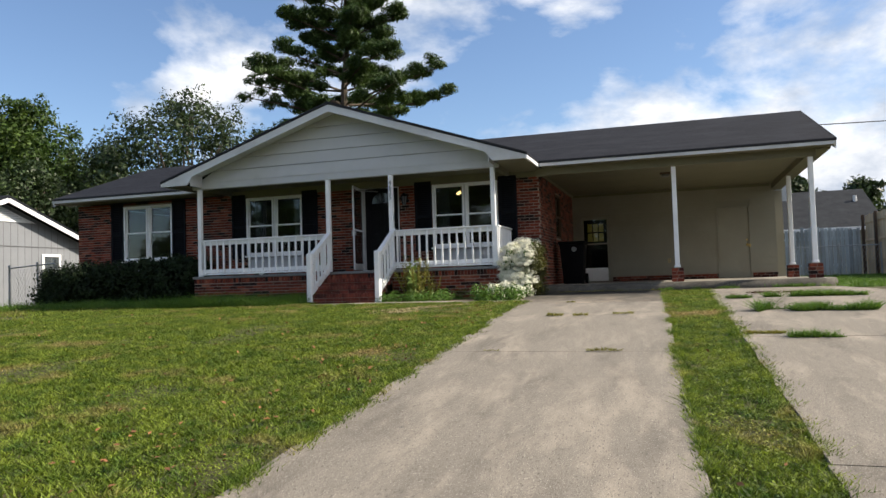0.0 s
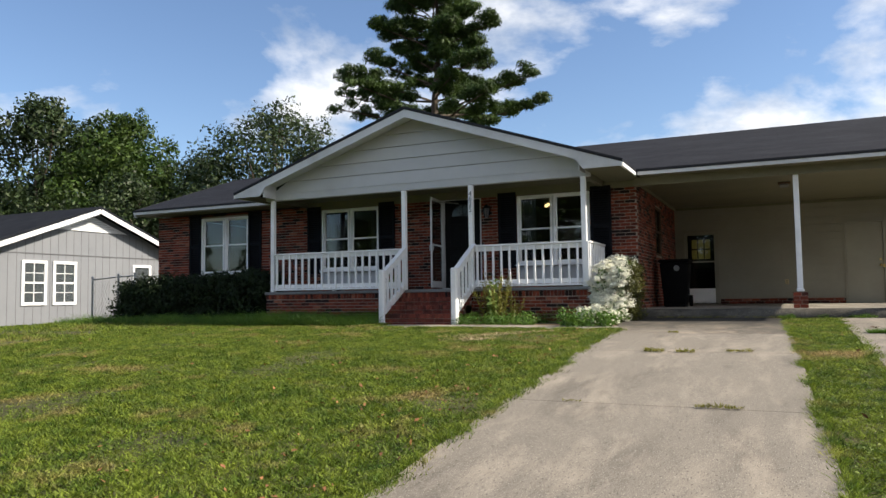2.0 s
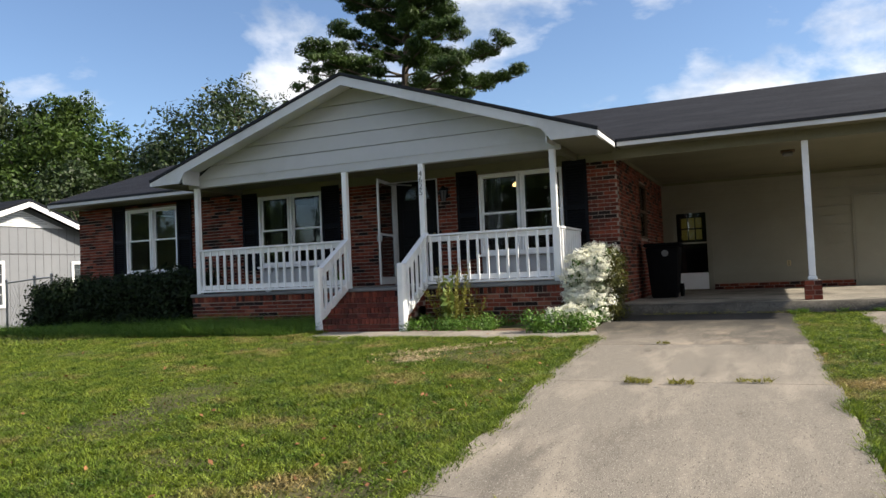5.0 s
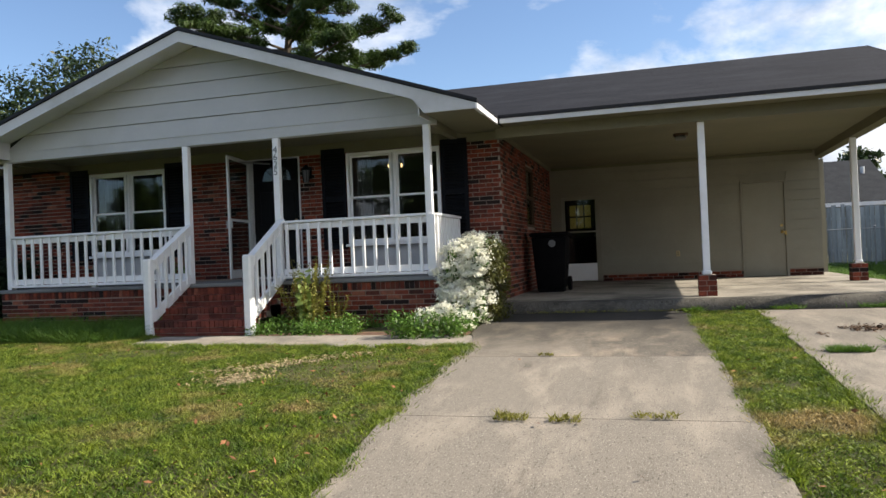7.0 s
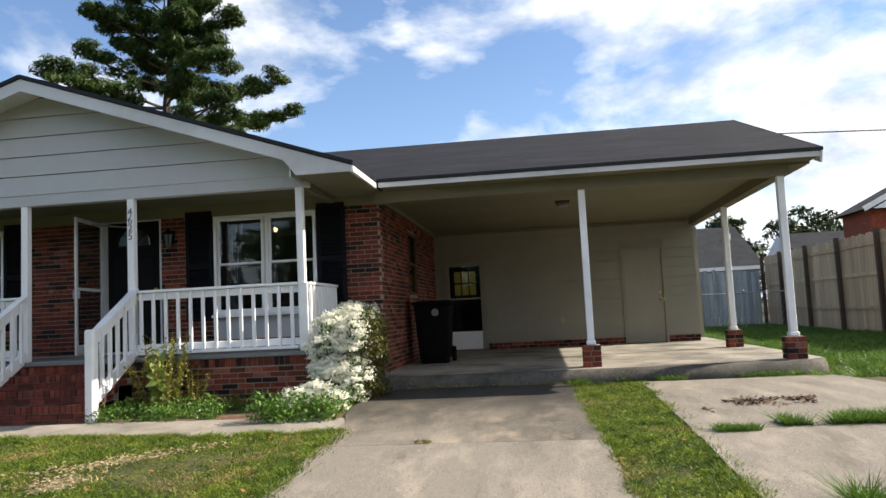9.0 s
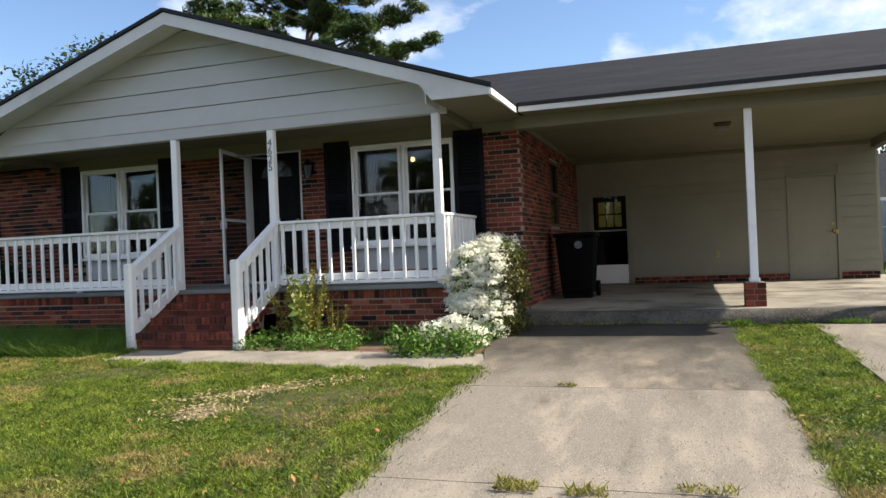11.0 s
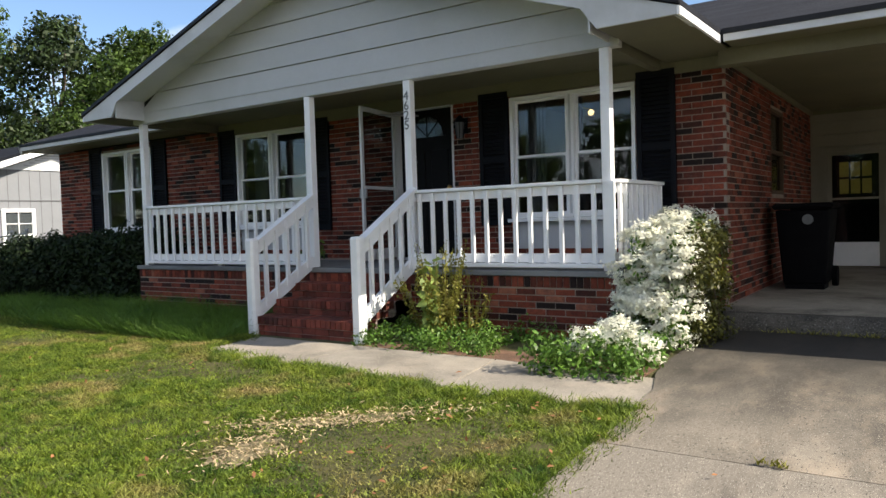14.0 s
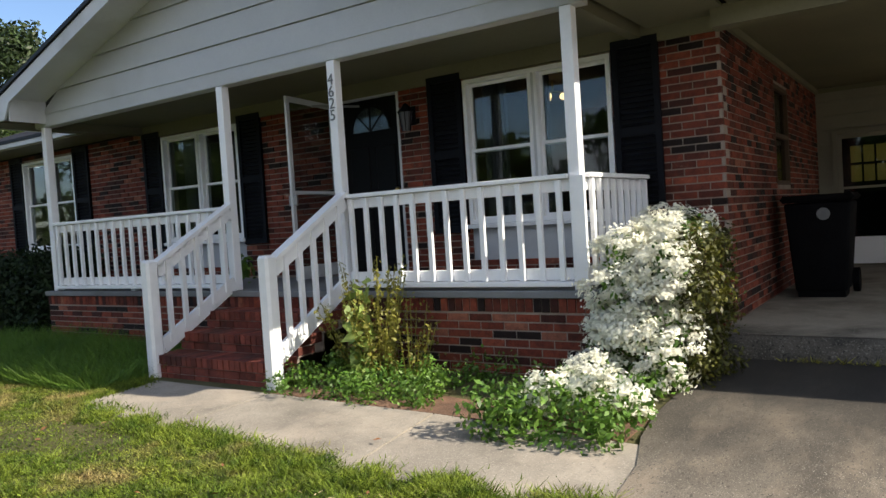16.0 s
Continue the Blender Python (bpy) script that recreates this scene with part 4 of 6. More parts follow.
rail_a = railing(PX[0] + 0.05, PX[1] - 0.05, 19, "white painted wooden railing on the brick porch")
part("foot_block", boxed(-6.42, -6.34, RAIL_Y - 0.03, RAIL_Y + 0.03, DECK, 0.482), WHITE, rail_a)
rail_b = railing(PX[2] + 0.05, PX[3] - 0.05, 13, "white painted wooden railing on the brick porch")
railing(RAIL_Y + 0.05, -0.03, 9, "short white side railing against the brick wall", "y", PX[3] + 0.02)
part("corner_plate", boxed(PX[3] - 0.02, PX[3] + 0.085, RAIL_Y - 0.085, RAIL_Y - 0.05, 0.50, 1.31), WHITE, rail_b)


def stair_rail(x, side):
    """A sloping rail with its newel, down beside the brick steps."""
    s = thing("stair_railing", (x, -2.46, -0.2), "white painted sloping stair railing with newel post", "railing", "stair railings")
    yn = -2.46
    bm = boxed(x - 0.062, x + 0.062, yn - 0.062, yn + 0.062, -0.29, 0.85, 0.022)
    part("newel", bm, WHITE, s)
    top_a, top_b = Vector((x, yn + 0.06, 0.735)), Vector((x, RAIL_Y - 0.05, 1.27))
    low_a, low_b = Vector((x, yn + 0.06, 0.02)), Vector((x, RAIL_Y - 0.05, 0.54))
    bm = B()
    bar(bm, top_a, top_b, 0.04, 0.13)
    part("top_rail", bm, WHITE, s)
    bm = B()
    bar(bm, top_a + Vector((0, 0, 0.075)), top_b + Vector((0, 0, 0.075)), 0.10, 0.035)
    part("cap_rail", bm, WHITE, s)
    bm = B()
    bar(bm, low_a, low_b, 0.04, 0.14)
    part("bottom_rail", bm, WHITE, s)
    for i in range(5):
        f = (i + 0.7) / 5.4
        a, b = low_a.lerp(low_b, f), top_a.lerp(top_b, f)
        part("baluster", boxed(x - 0.040 if side < 0 else x + 0.002, x - 0.002 if side < 0 else x + 0.040, a.y - 0.021, a.y + 0.021, a.z - 0.02, b.z + 0.03), WHITE, s)
    return s


stair_rail(PX[2] + 0.06, 1)
stair_rail(PX[1] + 0.03, 1)

# ---- carport ----
BACK_Y = 5.72


def siding_wall(name, x0, x1, z0, z1, y, e, openings, label):
    w = thing(name, ((x0 + x1) / 2, y, z0), label, "wall", kind="structure")
    bm = B()
    wall_with_openings(bm, x0, x1, z0, z1, openings, lambda a, b, c, d: box(bm, a, b, y + 0.02, y + 0.14, c, d))
    part("backing", bm, BEIGE, w)
    z = z0
    while z < z1 - 0.02:
        zt = min(z + e, z1)
        spans, a = [], x0
        for o in sorted(openings):
            if o[2] < zt - 0.01 and o[3] > z + 0.01:
                spans.append((a, o[0]))
                a = o[1]
        spans.append((a, x1))
        for s0, s1 in spans:
            if s1 - s0 > 0.02:
                bm = B()
                prism(bm, [(y - 0.014, z), (y - 0.002, zt - 0.006), (y + 0.018, zt - 0.006), (y + 0.018, z)], "x", s0, s1)
                part("siding_board", bm, BEIGE, w)
        z += e
    return w


BD = (0.20, 1.12, 0.02, 1.98)
SD = (4.06, 4.97, 0.0, 2.05)
siding_wall("wall_carport_back", 0.004, 5.62, 0.16, 2.64, BACK_Y, 0.205, [BD, SD], "beige painted lap siding wall with brick plinth")
bm = B()
for a, b in ((0.004, 0.20), (1.12, 4.06), (4.97, 5.62)):
    box(bm, a, b, BACK_Y - 0.002, BACK_Y + 0.14, -0.1, 0.158)
plinth = solid("plinth_carport", bm, MORTAR, "low brick plinth under the siding", "plinth")
solid("wall_storage_side", boxed(5.50, 5.62, BACK_Y + 0.14, 7.2, -0.2, 2.64), BEIGE, "painted side wall of the storage room", "wall")


def build_carport_doors():
    d = thing("door_2", (4.5, BACK_Y, 0), "closed beige painted storage room door", "door", kind="structure")
    x0, x1, z0, z1 = SD
    bm = B()
    box(bm, x0, x0 + 0.05, BACK_Y - 0.03, BACK_Y + 0.1, 0.002, z1)
    box(bm, x1 - 0.05, x1, BACK_Y - 0.03, BACK_Y + 0.1, 0.002, z1)
    box(bm, x0 + 0.05, x1 - 0.05, BACK_Y - 0.03, BACK_Y + 0.1, z1 - 0.05, z1)
    part("casing", bm, BEIGE, d)
    leaf = part("leaf", boxed(x0 + 0.054, x1 - 0.054, BACK_Y + 0.0, BACK_Y + 0.04, 0.012, z1 - 0.054, 0.003), BEIGE, d)
    bm = B()
    bmesh.ops.create_uvsphere(bm, u_segments=12, v_segments=8, radius=0.034, matrix=Matrix.Translation((x1 - 0.12, BACK_Y - 0.055, 0.93)))
    tube(bm, (x1 - 0.12, BACK_Y, 0.93), (x1 - 0.12, BACK_Y - 0.04, 0.93), 0.014)
    part("door_knob", bm, BRASS, d, smooth=True)
    bm = B()
    tube(bm, (x1 - 0.12, BACK_Y, 1.07), (x1 - 0.12, BACK_Y - 0.02, 1.07), 0.028, seg=12)
    part("deadbolt", bm, BRASS, d)
    bm = B()
    box(bm, x1 - 0.075, x1 - 0.03, BACK_Y - 0.05, BACK_Y - 0.031, 0.87, 0.95)
    part("hasp", bm, BRASS, d)
    s = thing("door_3", (0.66, BACK_Y, 0), "white storm door with upper glass and lower kick panel", "door", kind="structure")
    x0, x1, z0, z1 = BD
    bm = B()
    box(bm, x0, x0 + 0.06, BACK_Y - 0.03, BACK_Y + 0.1, z0, z1)
    box(bm, x1 - 0.06, x1, BACK_Y - 0.03, BACK_Y + 0.1, z0, z1)
    box(bm, x0 + 0.06, x1 - 0.06, BACK_Y - 0.03, BACK_Y + 0.1, z1 - 0.06, z1)
    part("casing", bm, BEIGE, s)
    bm = B()
    a, b = x0 + 0.062, x1 - 0.062
    box(bm, a, a + 0.06, BACK_Y - 0.015, BACK_Y + 0.015, 0.03, z1 - 0.064)
    box(bm, b - 0.06, b, BACK_Y - 0.015, BACK_Y + 0.015, 0.03, z1 - 0.064)
    box(bm, a + 0.06, b - 0.06, BACK_Y - 0.015, BACK_Y + 0.015, z1 - 0.124, z1 - 0.064)
    box(bm, a + 0.06, b - 0.06, BACK_Y - 0.012, BACK_Y + 0.012, 1.12, 1.155)
    part("storm_frame", bm, BEIGE, s)
    part("kick_panel", boxed(a + 0.06, b - 0.06, BACK_Y - 0.012, BACK_Y + 0.012, 0.03, 0.42), WHITE, s, "white metal kick panel")
    for z_a, z_b in ((0.42, 1.12), (1.155, z1 - 0.124)):
        part("pane", boxed(a + 0.06, b - 0.06, BACK_Y - 0.003, BACK_Y + 0.003, z_a, z_b), GLASS, s).visible_shadow = False
    inner = part("inner_door", boxed(a, b, BACK_Y + 0.09, BACK_Y + 0.13, 0.02, z1 - 0.06), BLACKDOOR, s, "dark inner door with six yellow panes")
    for r in range(2):
        for c in range(3):
            px, pz = a + 0.16 + c * 0.165, 1.22 + r * 0.28
            part("lit_pane", boxed(px, px + 0.135, BACK_Y + 0.082, BACK_Y + 0.088, pz, pz + 0.24), YELLOWROOM, inner)


build_carport_doors()


def side_window():
    w = thing("window_4", (0, 2.85, 1.2), "dark framed window in the brick side wall", "window", kind="structure")
    y0, y1, z0, z1 = SIDE_OPEN[0]
    bm = B()
    for a, b, c, d in ((y0, y0 + 0.05, z0, z1), (y1 - 0.05, y1, z0, z1), (y0 + 0.05, y1 - 0.05, z1 - 0.05, z1), (y0 + 0.05, y1 - 0.05, z0, z0 + 0.05), (y0 + 0.05, y1 - 0.05, 1.74, 1.79)):
        box(bm, -0.10, -0.004, a, b, c, d)
    part("window_frame", bm, POSTWOOD, w)
    for a, b in ((z0 + 0.05, 1.74), (1.79, z1 - 0.05)):
        part("pane", boxed(-0.05, -0.045, y0 + 0.05, y1 - 0.05, a, b), GLASS, w).visible_shadow = False


side_window()


def carport_post(x, y):
    p = thing("carport_post", (x, y, 0), "white square carport post on a small brick pier", "post", "carport posts")
    part("shaft", boxed(x - 0.048, x + 0.048, y - 0.048, y + 0.048, 0.36, 2.47, 0.006), WHITE, p)
    part("foot", boxed(x - 0.065, x + 0.065, y - 0.065, y + 0.065, 0.302, 0.36, 0.012), WHITE, p)
    pier = part("pier", boxed(x - 0.115, x + 0.115, y - 0.115, y + 0.115, 0.0, 0.298), MORTAR, p)
    BASE[pier] = Vector((x, y, 0))
    cells = []
    for r in range(4):
        z0, z1 = 0.004 + r * 0.074, 0.068 + r * 0.074
        h = 0.122
        if r % 2:
            cells += [(x - h, x + 0.01, y - h, y - 0.015, z0, z1), (x + 0.02, x + h, y - h, y + 0.03, z0, z1), (x + 0.0, x + h, y + 0.04, y + h, z0, z1), (x - h, x - 0.01, y - 0.005, y + h, z0, z1)]
        else:
            cells += [(x - h, x - 0.02, y - h, y + 0.02, z0, z1), (x - 0.01, x + h, y - h, y - 0.015, z0, z1), (x + 0.01, x + h, y - 0.005, y + h, z0, z1), (x - h, x + 0.0, y + 0.03, y + h, z0, z1)]
    lay_bricks(pier, cells, lambda b: True)


for xy in ((2.955, -0.16), (5.625, -0.16), (5.625, 2.98)):
    carport_post(*xy)


def build_bin():
    cx, cy = 0.46, 2.1
    b = thing("wheeled_bin", (cx, cy, 0), "black plastic wheeled bin with round grey emblem", "trash bin")
    bm = B()
    lo = [(-0.24, -0.26), (0.24, -0.26), (0.24, 0.26), (-0.24, 0.26)]
    hi = [(-0.31, -0.34), (0.31, -0.34), (0.31, 0.36), (-0.31, 0.36)]
    va = [bm.verts.new((cx + p[0], cy + p[1], 0.06)) for p in lo]
    vb = [bm.verts.new((cx + p[0], cy + p[1], 0.98)) for p in hi]
    bm.faces.new(va[::-1])
    bm.faces.new(vb)
    for i in range(4):
        bm.faces.new((va[i], va[(i + 1) % 4], vb[(i + 1) % 4], vb[i]))
    bmesh.ops.bevel(bm, geom=list(bm.edges), offset=0.03, segments=2, affect="EDGES", profile=0.5)
    part("body", bm, BINPLASTIC, b, smooth=True)
    bm = boxed(cx - 0.34, cx + 0.34, cy - 0.38, cy + 0.40, 0.985, 1.06, 0.03)
    part("lid", bm, BINPLASTIC, b)
    bm = B()
    tube(bm, (cx - 0.26, cy + 0.44, 0.97), (cx + 0.26, cy + 0.44, 0.97), 0.018)
    for s in (-0.24, 0.24):
        bar(bm, (cx + s, cy + 0.36, 0.95), (cx + s, cy + 0.45, 0.97), 0.03)
    part("handle", bm, BINPLASTIC, b)
    for s in (-1, 1):
        bm = B()
        tube(bm, (cx + s * 0.25, cy + 0.30, 0.13), (cx + s * 0.31, cy + 0.30, 0.13), 0.13, seg=16)
        part("wheel", bm, BINPLASTIC, b)
    part("base", boxed(cx - 0.22, cx + 0.22, cy - 0.24, cy + 0.15, 0.0, 0.062), BINPLASTIC, b)
    bm = B()
    tube(bm, (cx + 0.06, cy - 0.330, 0.86), (cx + 0.06, cy - 0.345, 0.861), 0.062, seg=20)
    part("emblem", bm, GREYLOGO, b, "round grey emblem")


build_bin()


def build_small_fixtures():
    l = thing("ceiling_light", (2.76, 1.9, 2.62), "small square brown metal carport ceiling light", "ceiling light")
    part("base", boxed(2.64, 2.88, 1.78, 2.02, 2.585, 2.62, 0.01), POSTWOOD, l)
    part("diffuser", boxed(2.67, 2.85, 1.81, 1.99, 2.52, 2.584, 0.02), GREYLOGO, l, "frosted glass diffuser")
    o = thing("wall_outlet", (2.74, BACK_Y, 0.56), "small cream weatherproof wall outlet", "outlet")
    part("cover_plate", boxed(2.70, 2.78, BACK_Y - 0.03, BACK_Y - 0.012, 0.50, 0.62, 0.005), STRAW, o)
    part("socket", boxed(2.725, 2.755, BACK_Y - 0.035, BACK_Y - 0.03, 0.57, 0.60), CEIL, o)
    part("socket", boxed(2.725, 2.755, BACK_Y - 0.035, BACK_Y - 0.03, 0.52, 0.55), CEIL, o)
    c = thing("chandelier", (-2.3, 1.6, 2.62), "small lit chandelier hanging inside the front room", "chandelier")
    bm = B()
    tube(bm, (-2.3, 1.6, 2.62), (-2.3, 1.6, 2.50), 0.015)
    for i in range(3):
        a = i * 2.094 + 0.5
        bar(bm, (-2.3, 1.6, 2.50), (-2.3 + 0.12 * math.cos(a), 1.6 + 0.12 * math.sin(a), 2.48), 0.015)
    part("stem", bm, BRASS, c)
    for i in range(3):
        a = i * 2.094 + 0.5
        bm = B()
        bmesh.ops.create_uvsphere(bm, u_segments=12, v_segments=8, radius=0.042, matrix=Matrix.Translation((-2.3 + 0.12 * math.cos(a), 1.6 + 0.12 * math.sin(a), 2.43)))
        part("bulb", bm, BULB, c, "glowing round bulb", smooth=True)
    for x0, x1 in ((-2.50, -2.22), (-1.9, -1.72), (-7.55, -7.25), (-6.4, -6.1)):
        cu = thing("curtain", ((x0 + x1) / 2, 0.26, 0.7), "grey curtain hanging behind the window", "curtain", "window curtains")
        bm = B()
        n = 24
        vs = []
        for i in range(n + 1):
            x = x0 + (x1 - x0) * i / n
            y = 0.27 + 0.02 * math.sin(i * 1.6)
            vs.append((bm.verts.new((x, y, 0.70)), bm.verts.new((x, y, 2.50)), bm.verts.new((x, y + 0.004, 2.50)), bm.verts.new((x, y + 0.004, 0.70))))
        for p, q in zip(vs, vs[1:]):
            bm.faces.new((p[0], q[0], q[1], p[1]))
            bm.faces.new((p[3], p[2], q[2], q[3]))
            bm.faces.new((p[1], q[1], q[2], p[2]))
        part("cloth", bm, CURTAIN, cu)
        bm = B()
        tube(bm, (x0 - 0.05, 0.27, 2.51), (x1 + 0.05, 0.27, 2.51), 0.012)
        for xb in (x0 - 0.04, x1 + 0.04):
            bar(bm, (xb, 0.19, 2.51), (xb, 0.28, 2.51), 0.012)
        part("rod", bm, STEEL, cu)


build_small_fixtures()

# ---- neighbouring houses and fences ----
NX = -20.0


def grid_window(parent_name, y0, y1, z0, z1, rows, cols):
    w = thing(parent_name, (NX, (y0 + y1) / 2, z0), "white framed window with small panes", "window", "neighbour windows")
    bm = B()
    t = 0.10
    box(bm, NX - 0.05, NX + 0.05, y0, y1, z1 - t, z1)
    box(bm, NX - 0.05, NX + 0.05, y0, y1, z0, z0 + t)
    box(bm, NX - 0.05, NX + 0.05, y0, y0 + t, z0 + t, z1 - t)
    box(bm, NX - 0.05, NX + 0.05, y1 - t, y1, z0 + t, z1 - t)
    part("window_frame", bm, WHITE, w)
    bm = B()
    if rows > 1:
        box(bm, NX - 0.01, NX + 0.035, y0 + t, y1 - t, (z0 + z1) / 2 - 0.03, (z0 + z1) / 2 + 0.03)
    for i in range(1, cols):
        y = y0 + t + (y1 - y0 - 2 * t) * i / cols
        box(bm, NX - 0.01, NX + 0.025, y - 0.012, y + 0.012, z0 + t, z1 - t)
    for i in range(1, rows):
        z = z0 + t + (z1 - z0 - 2 * t) * i / rows
        box(bm, NX - 0.01, NX + 0.024, y0 + t, y1 - t, z - 0.012, z + 0.012)
    if rows > 1:
        part("muntin", bm, WHITE, w)
    part("pane", boxed(NX + 0.004, NX + 0.008, y0 + t, y1 - t, z0 + t, z1 - t), GLASS, w).visible_shadow = False
    part("blind", boxed(NX + 0.0005, NX + 0.003, y0 + t, y1 - t, z0 + t, z1 - t), CURTAIN, w)


def build_neighbour():
    h = thing("neighbour_house", (NX - 5, 1.8, -0.9), "grey panelled single-storey house with dark blue roof", "house")
    ym, half, ez, pz = 3.62, 4.3, 1.95, 3.55
    bm = B()
    prism(bm, [(ym - half, -1.1), (ym + half, -1.1), (ym + half, ez), (ym, pz), (ym - half, ez)], "x", NX - 12, NX)
    part("wall", bm, NEIGHBOUR, h)
    y = ym - half + 0.2
    while y < ym + half:
        bm = B()
        top = pz - abs(y - ym) * (pz - ez) / half
        box(bm, NX + 0.0005, NX + 0.005, y - 0.007, y + 0.007, -1.0, top - 0.02)
        part("groove_strip", bm, GROOVE, h)
        y += 0.305
    part("band", boxed(NX + 0.0055, NX + 0.02, ym - half, ym + half, 1.92, 1.95), GROOVE, h)
    s = (pz - ez) / half
    o = 0.5
    bm = B()
    prism(bm, [(ym - half - o, ez - s * o + 0.05), (ym, pz + 0.05), (ym + half + o, ez - s * o + 0.05), (ym + half + o, ez - s * o + 0.16), (ym, pz + 0.16), (ym - half - o, ez - s * o + 0.16)], "x", NX - 12.4, NX + 0.45)
    part("roof", bm, BLUEROOF, h)
    for sg in (-1, 1):
        bm = B()
        bar(bm, (NX + 0.44, ym + sg * (half + o), ez - s * o - 0.02), (NX + 0.44, ym, pz - 0.02), 0.03, 0.16)
        part("rake_board", bm, WHITE, h)
    bm = B()
    prism(bm, [(ym - 1.55, pz - 1.55 * s - 0.16), (ym + 1.55, pz - 1.55 * s - 0.16), (ym, pz - 0.2)], "x", NX + 0.02, NX + 0.04)
    part("gable_vent", bm, WHITE, h, "white triangular louvred gable vent")
    for k in range(5):
        z = pz - 0.62 + k * 0.075
        hw = (pz - 0.2 - z) / s * 0.8
        bm = boxed(NX + 0.041, NX + 0.06, ym - hw, ym + hw, z, z + 0.03)
        part("louvre", bm, TRIM, h)


build_neighbour()
grid_window("neighbour_window", 2.05, 2.98, 0.20, 1.70, 4, 2)
grid_window("neighbour_window", 0.90, 1.82, 0.20, 1.70, 4, 2)
grid_window("neighbour_window", 5.45, 6.35, 0.95, 1.68, 1, 1)


def far_house(name, x0, x1, y0, y1, z0, ez, rz, wall_mat, roof_mat, label, gable_axis="x"):
    h = thing(name, ((x0 + x1) / 2, (y0 + y1) / 2, z0), label, "house")
    part("wall", boxed(x0 + 0.4, x1 - 0.4, y0 + 0.4, y1 - 0.4, z0, ez), wall_mat, h)
    bm = B()
    if gable_axis == "x":
        ym = (y0 + y1) / 2
        prism(bm, [(y0, ez), (y1, ez), (ym, rz)], "x", x0, x1)
    else:
        xm = (x0 + x1) / 2
        prism(bm, [(x0, ez), (x1, ez), (xm, rz)], "y", y0, y1)
    part("roof", bm, roof_mat, h)
    if gable_axis == "x":
        part("fascia", boxed(x0, x1, y0 - 0.06, y0 - 0.01, ez - 0.18, ez + 0.03), WHITE, h)
    else:
        xm = (x0 + x1) / 2
        for xe in (x0, x1):
            bm = B()
            bar(bm, (xe, y0 - 0.04, ez), (xm, y0 - 0.04, rz), 0.05, 0.2)
            part("rake_board", bm, WHITE, h)
        bm = B()
        prism(bm, [(x0 + 0.35, ez), (x1 - 0.35, ez), (xm, rz - 0.15)], "y", y0 - 0.02, y0 - 0.005)
        part("gable_panel", bm, WHITE, h, "pale gable siding")
    return h


rh = far_house("grey_roof_house", 3.0, 15.2, 34, 46, -0.3, 2.7, 5.6, BEIGE, ROOF2, "low beige house with a grey shingle roof")
bm = B()
tube(bm, (14.3, 38.0, 4.2), (14.3, 38.0, 5.0), 0.12)
part("roof_vent", bm, TRIM, rh)
part("chimney", boxed(9.6, 10.3, 38.6, 39.4, 4.3, 6.0), STEEL, rh, "boxed metal chimney")
wh = far_house("white_gable_house", 18.2, 34, 36, 46, -0.3, 2.7, 5.0, TRIM, ROOF2, "white house with grey shingle roof behind the fence")
bm = B()
prism(bm, [(36.2, 2.7), (45.8, 2.7), (41, 4.9)], "x", 18.14, 18.18)
part("gable_panel", bm, WHITE, wh, "white gable siding")
bh = far_house("brick_gable_house", 15.0, 26, 20, 23.5, -0.3, 4.1, 6.9, BRICK_BULK, ROOF2, "brick house with pale gable behind the fence", "y")


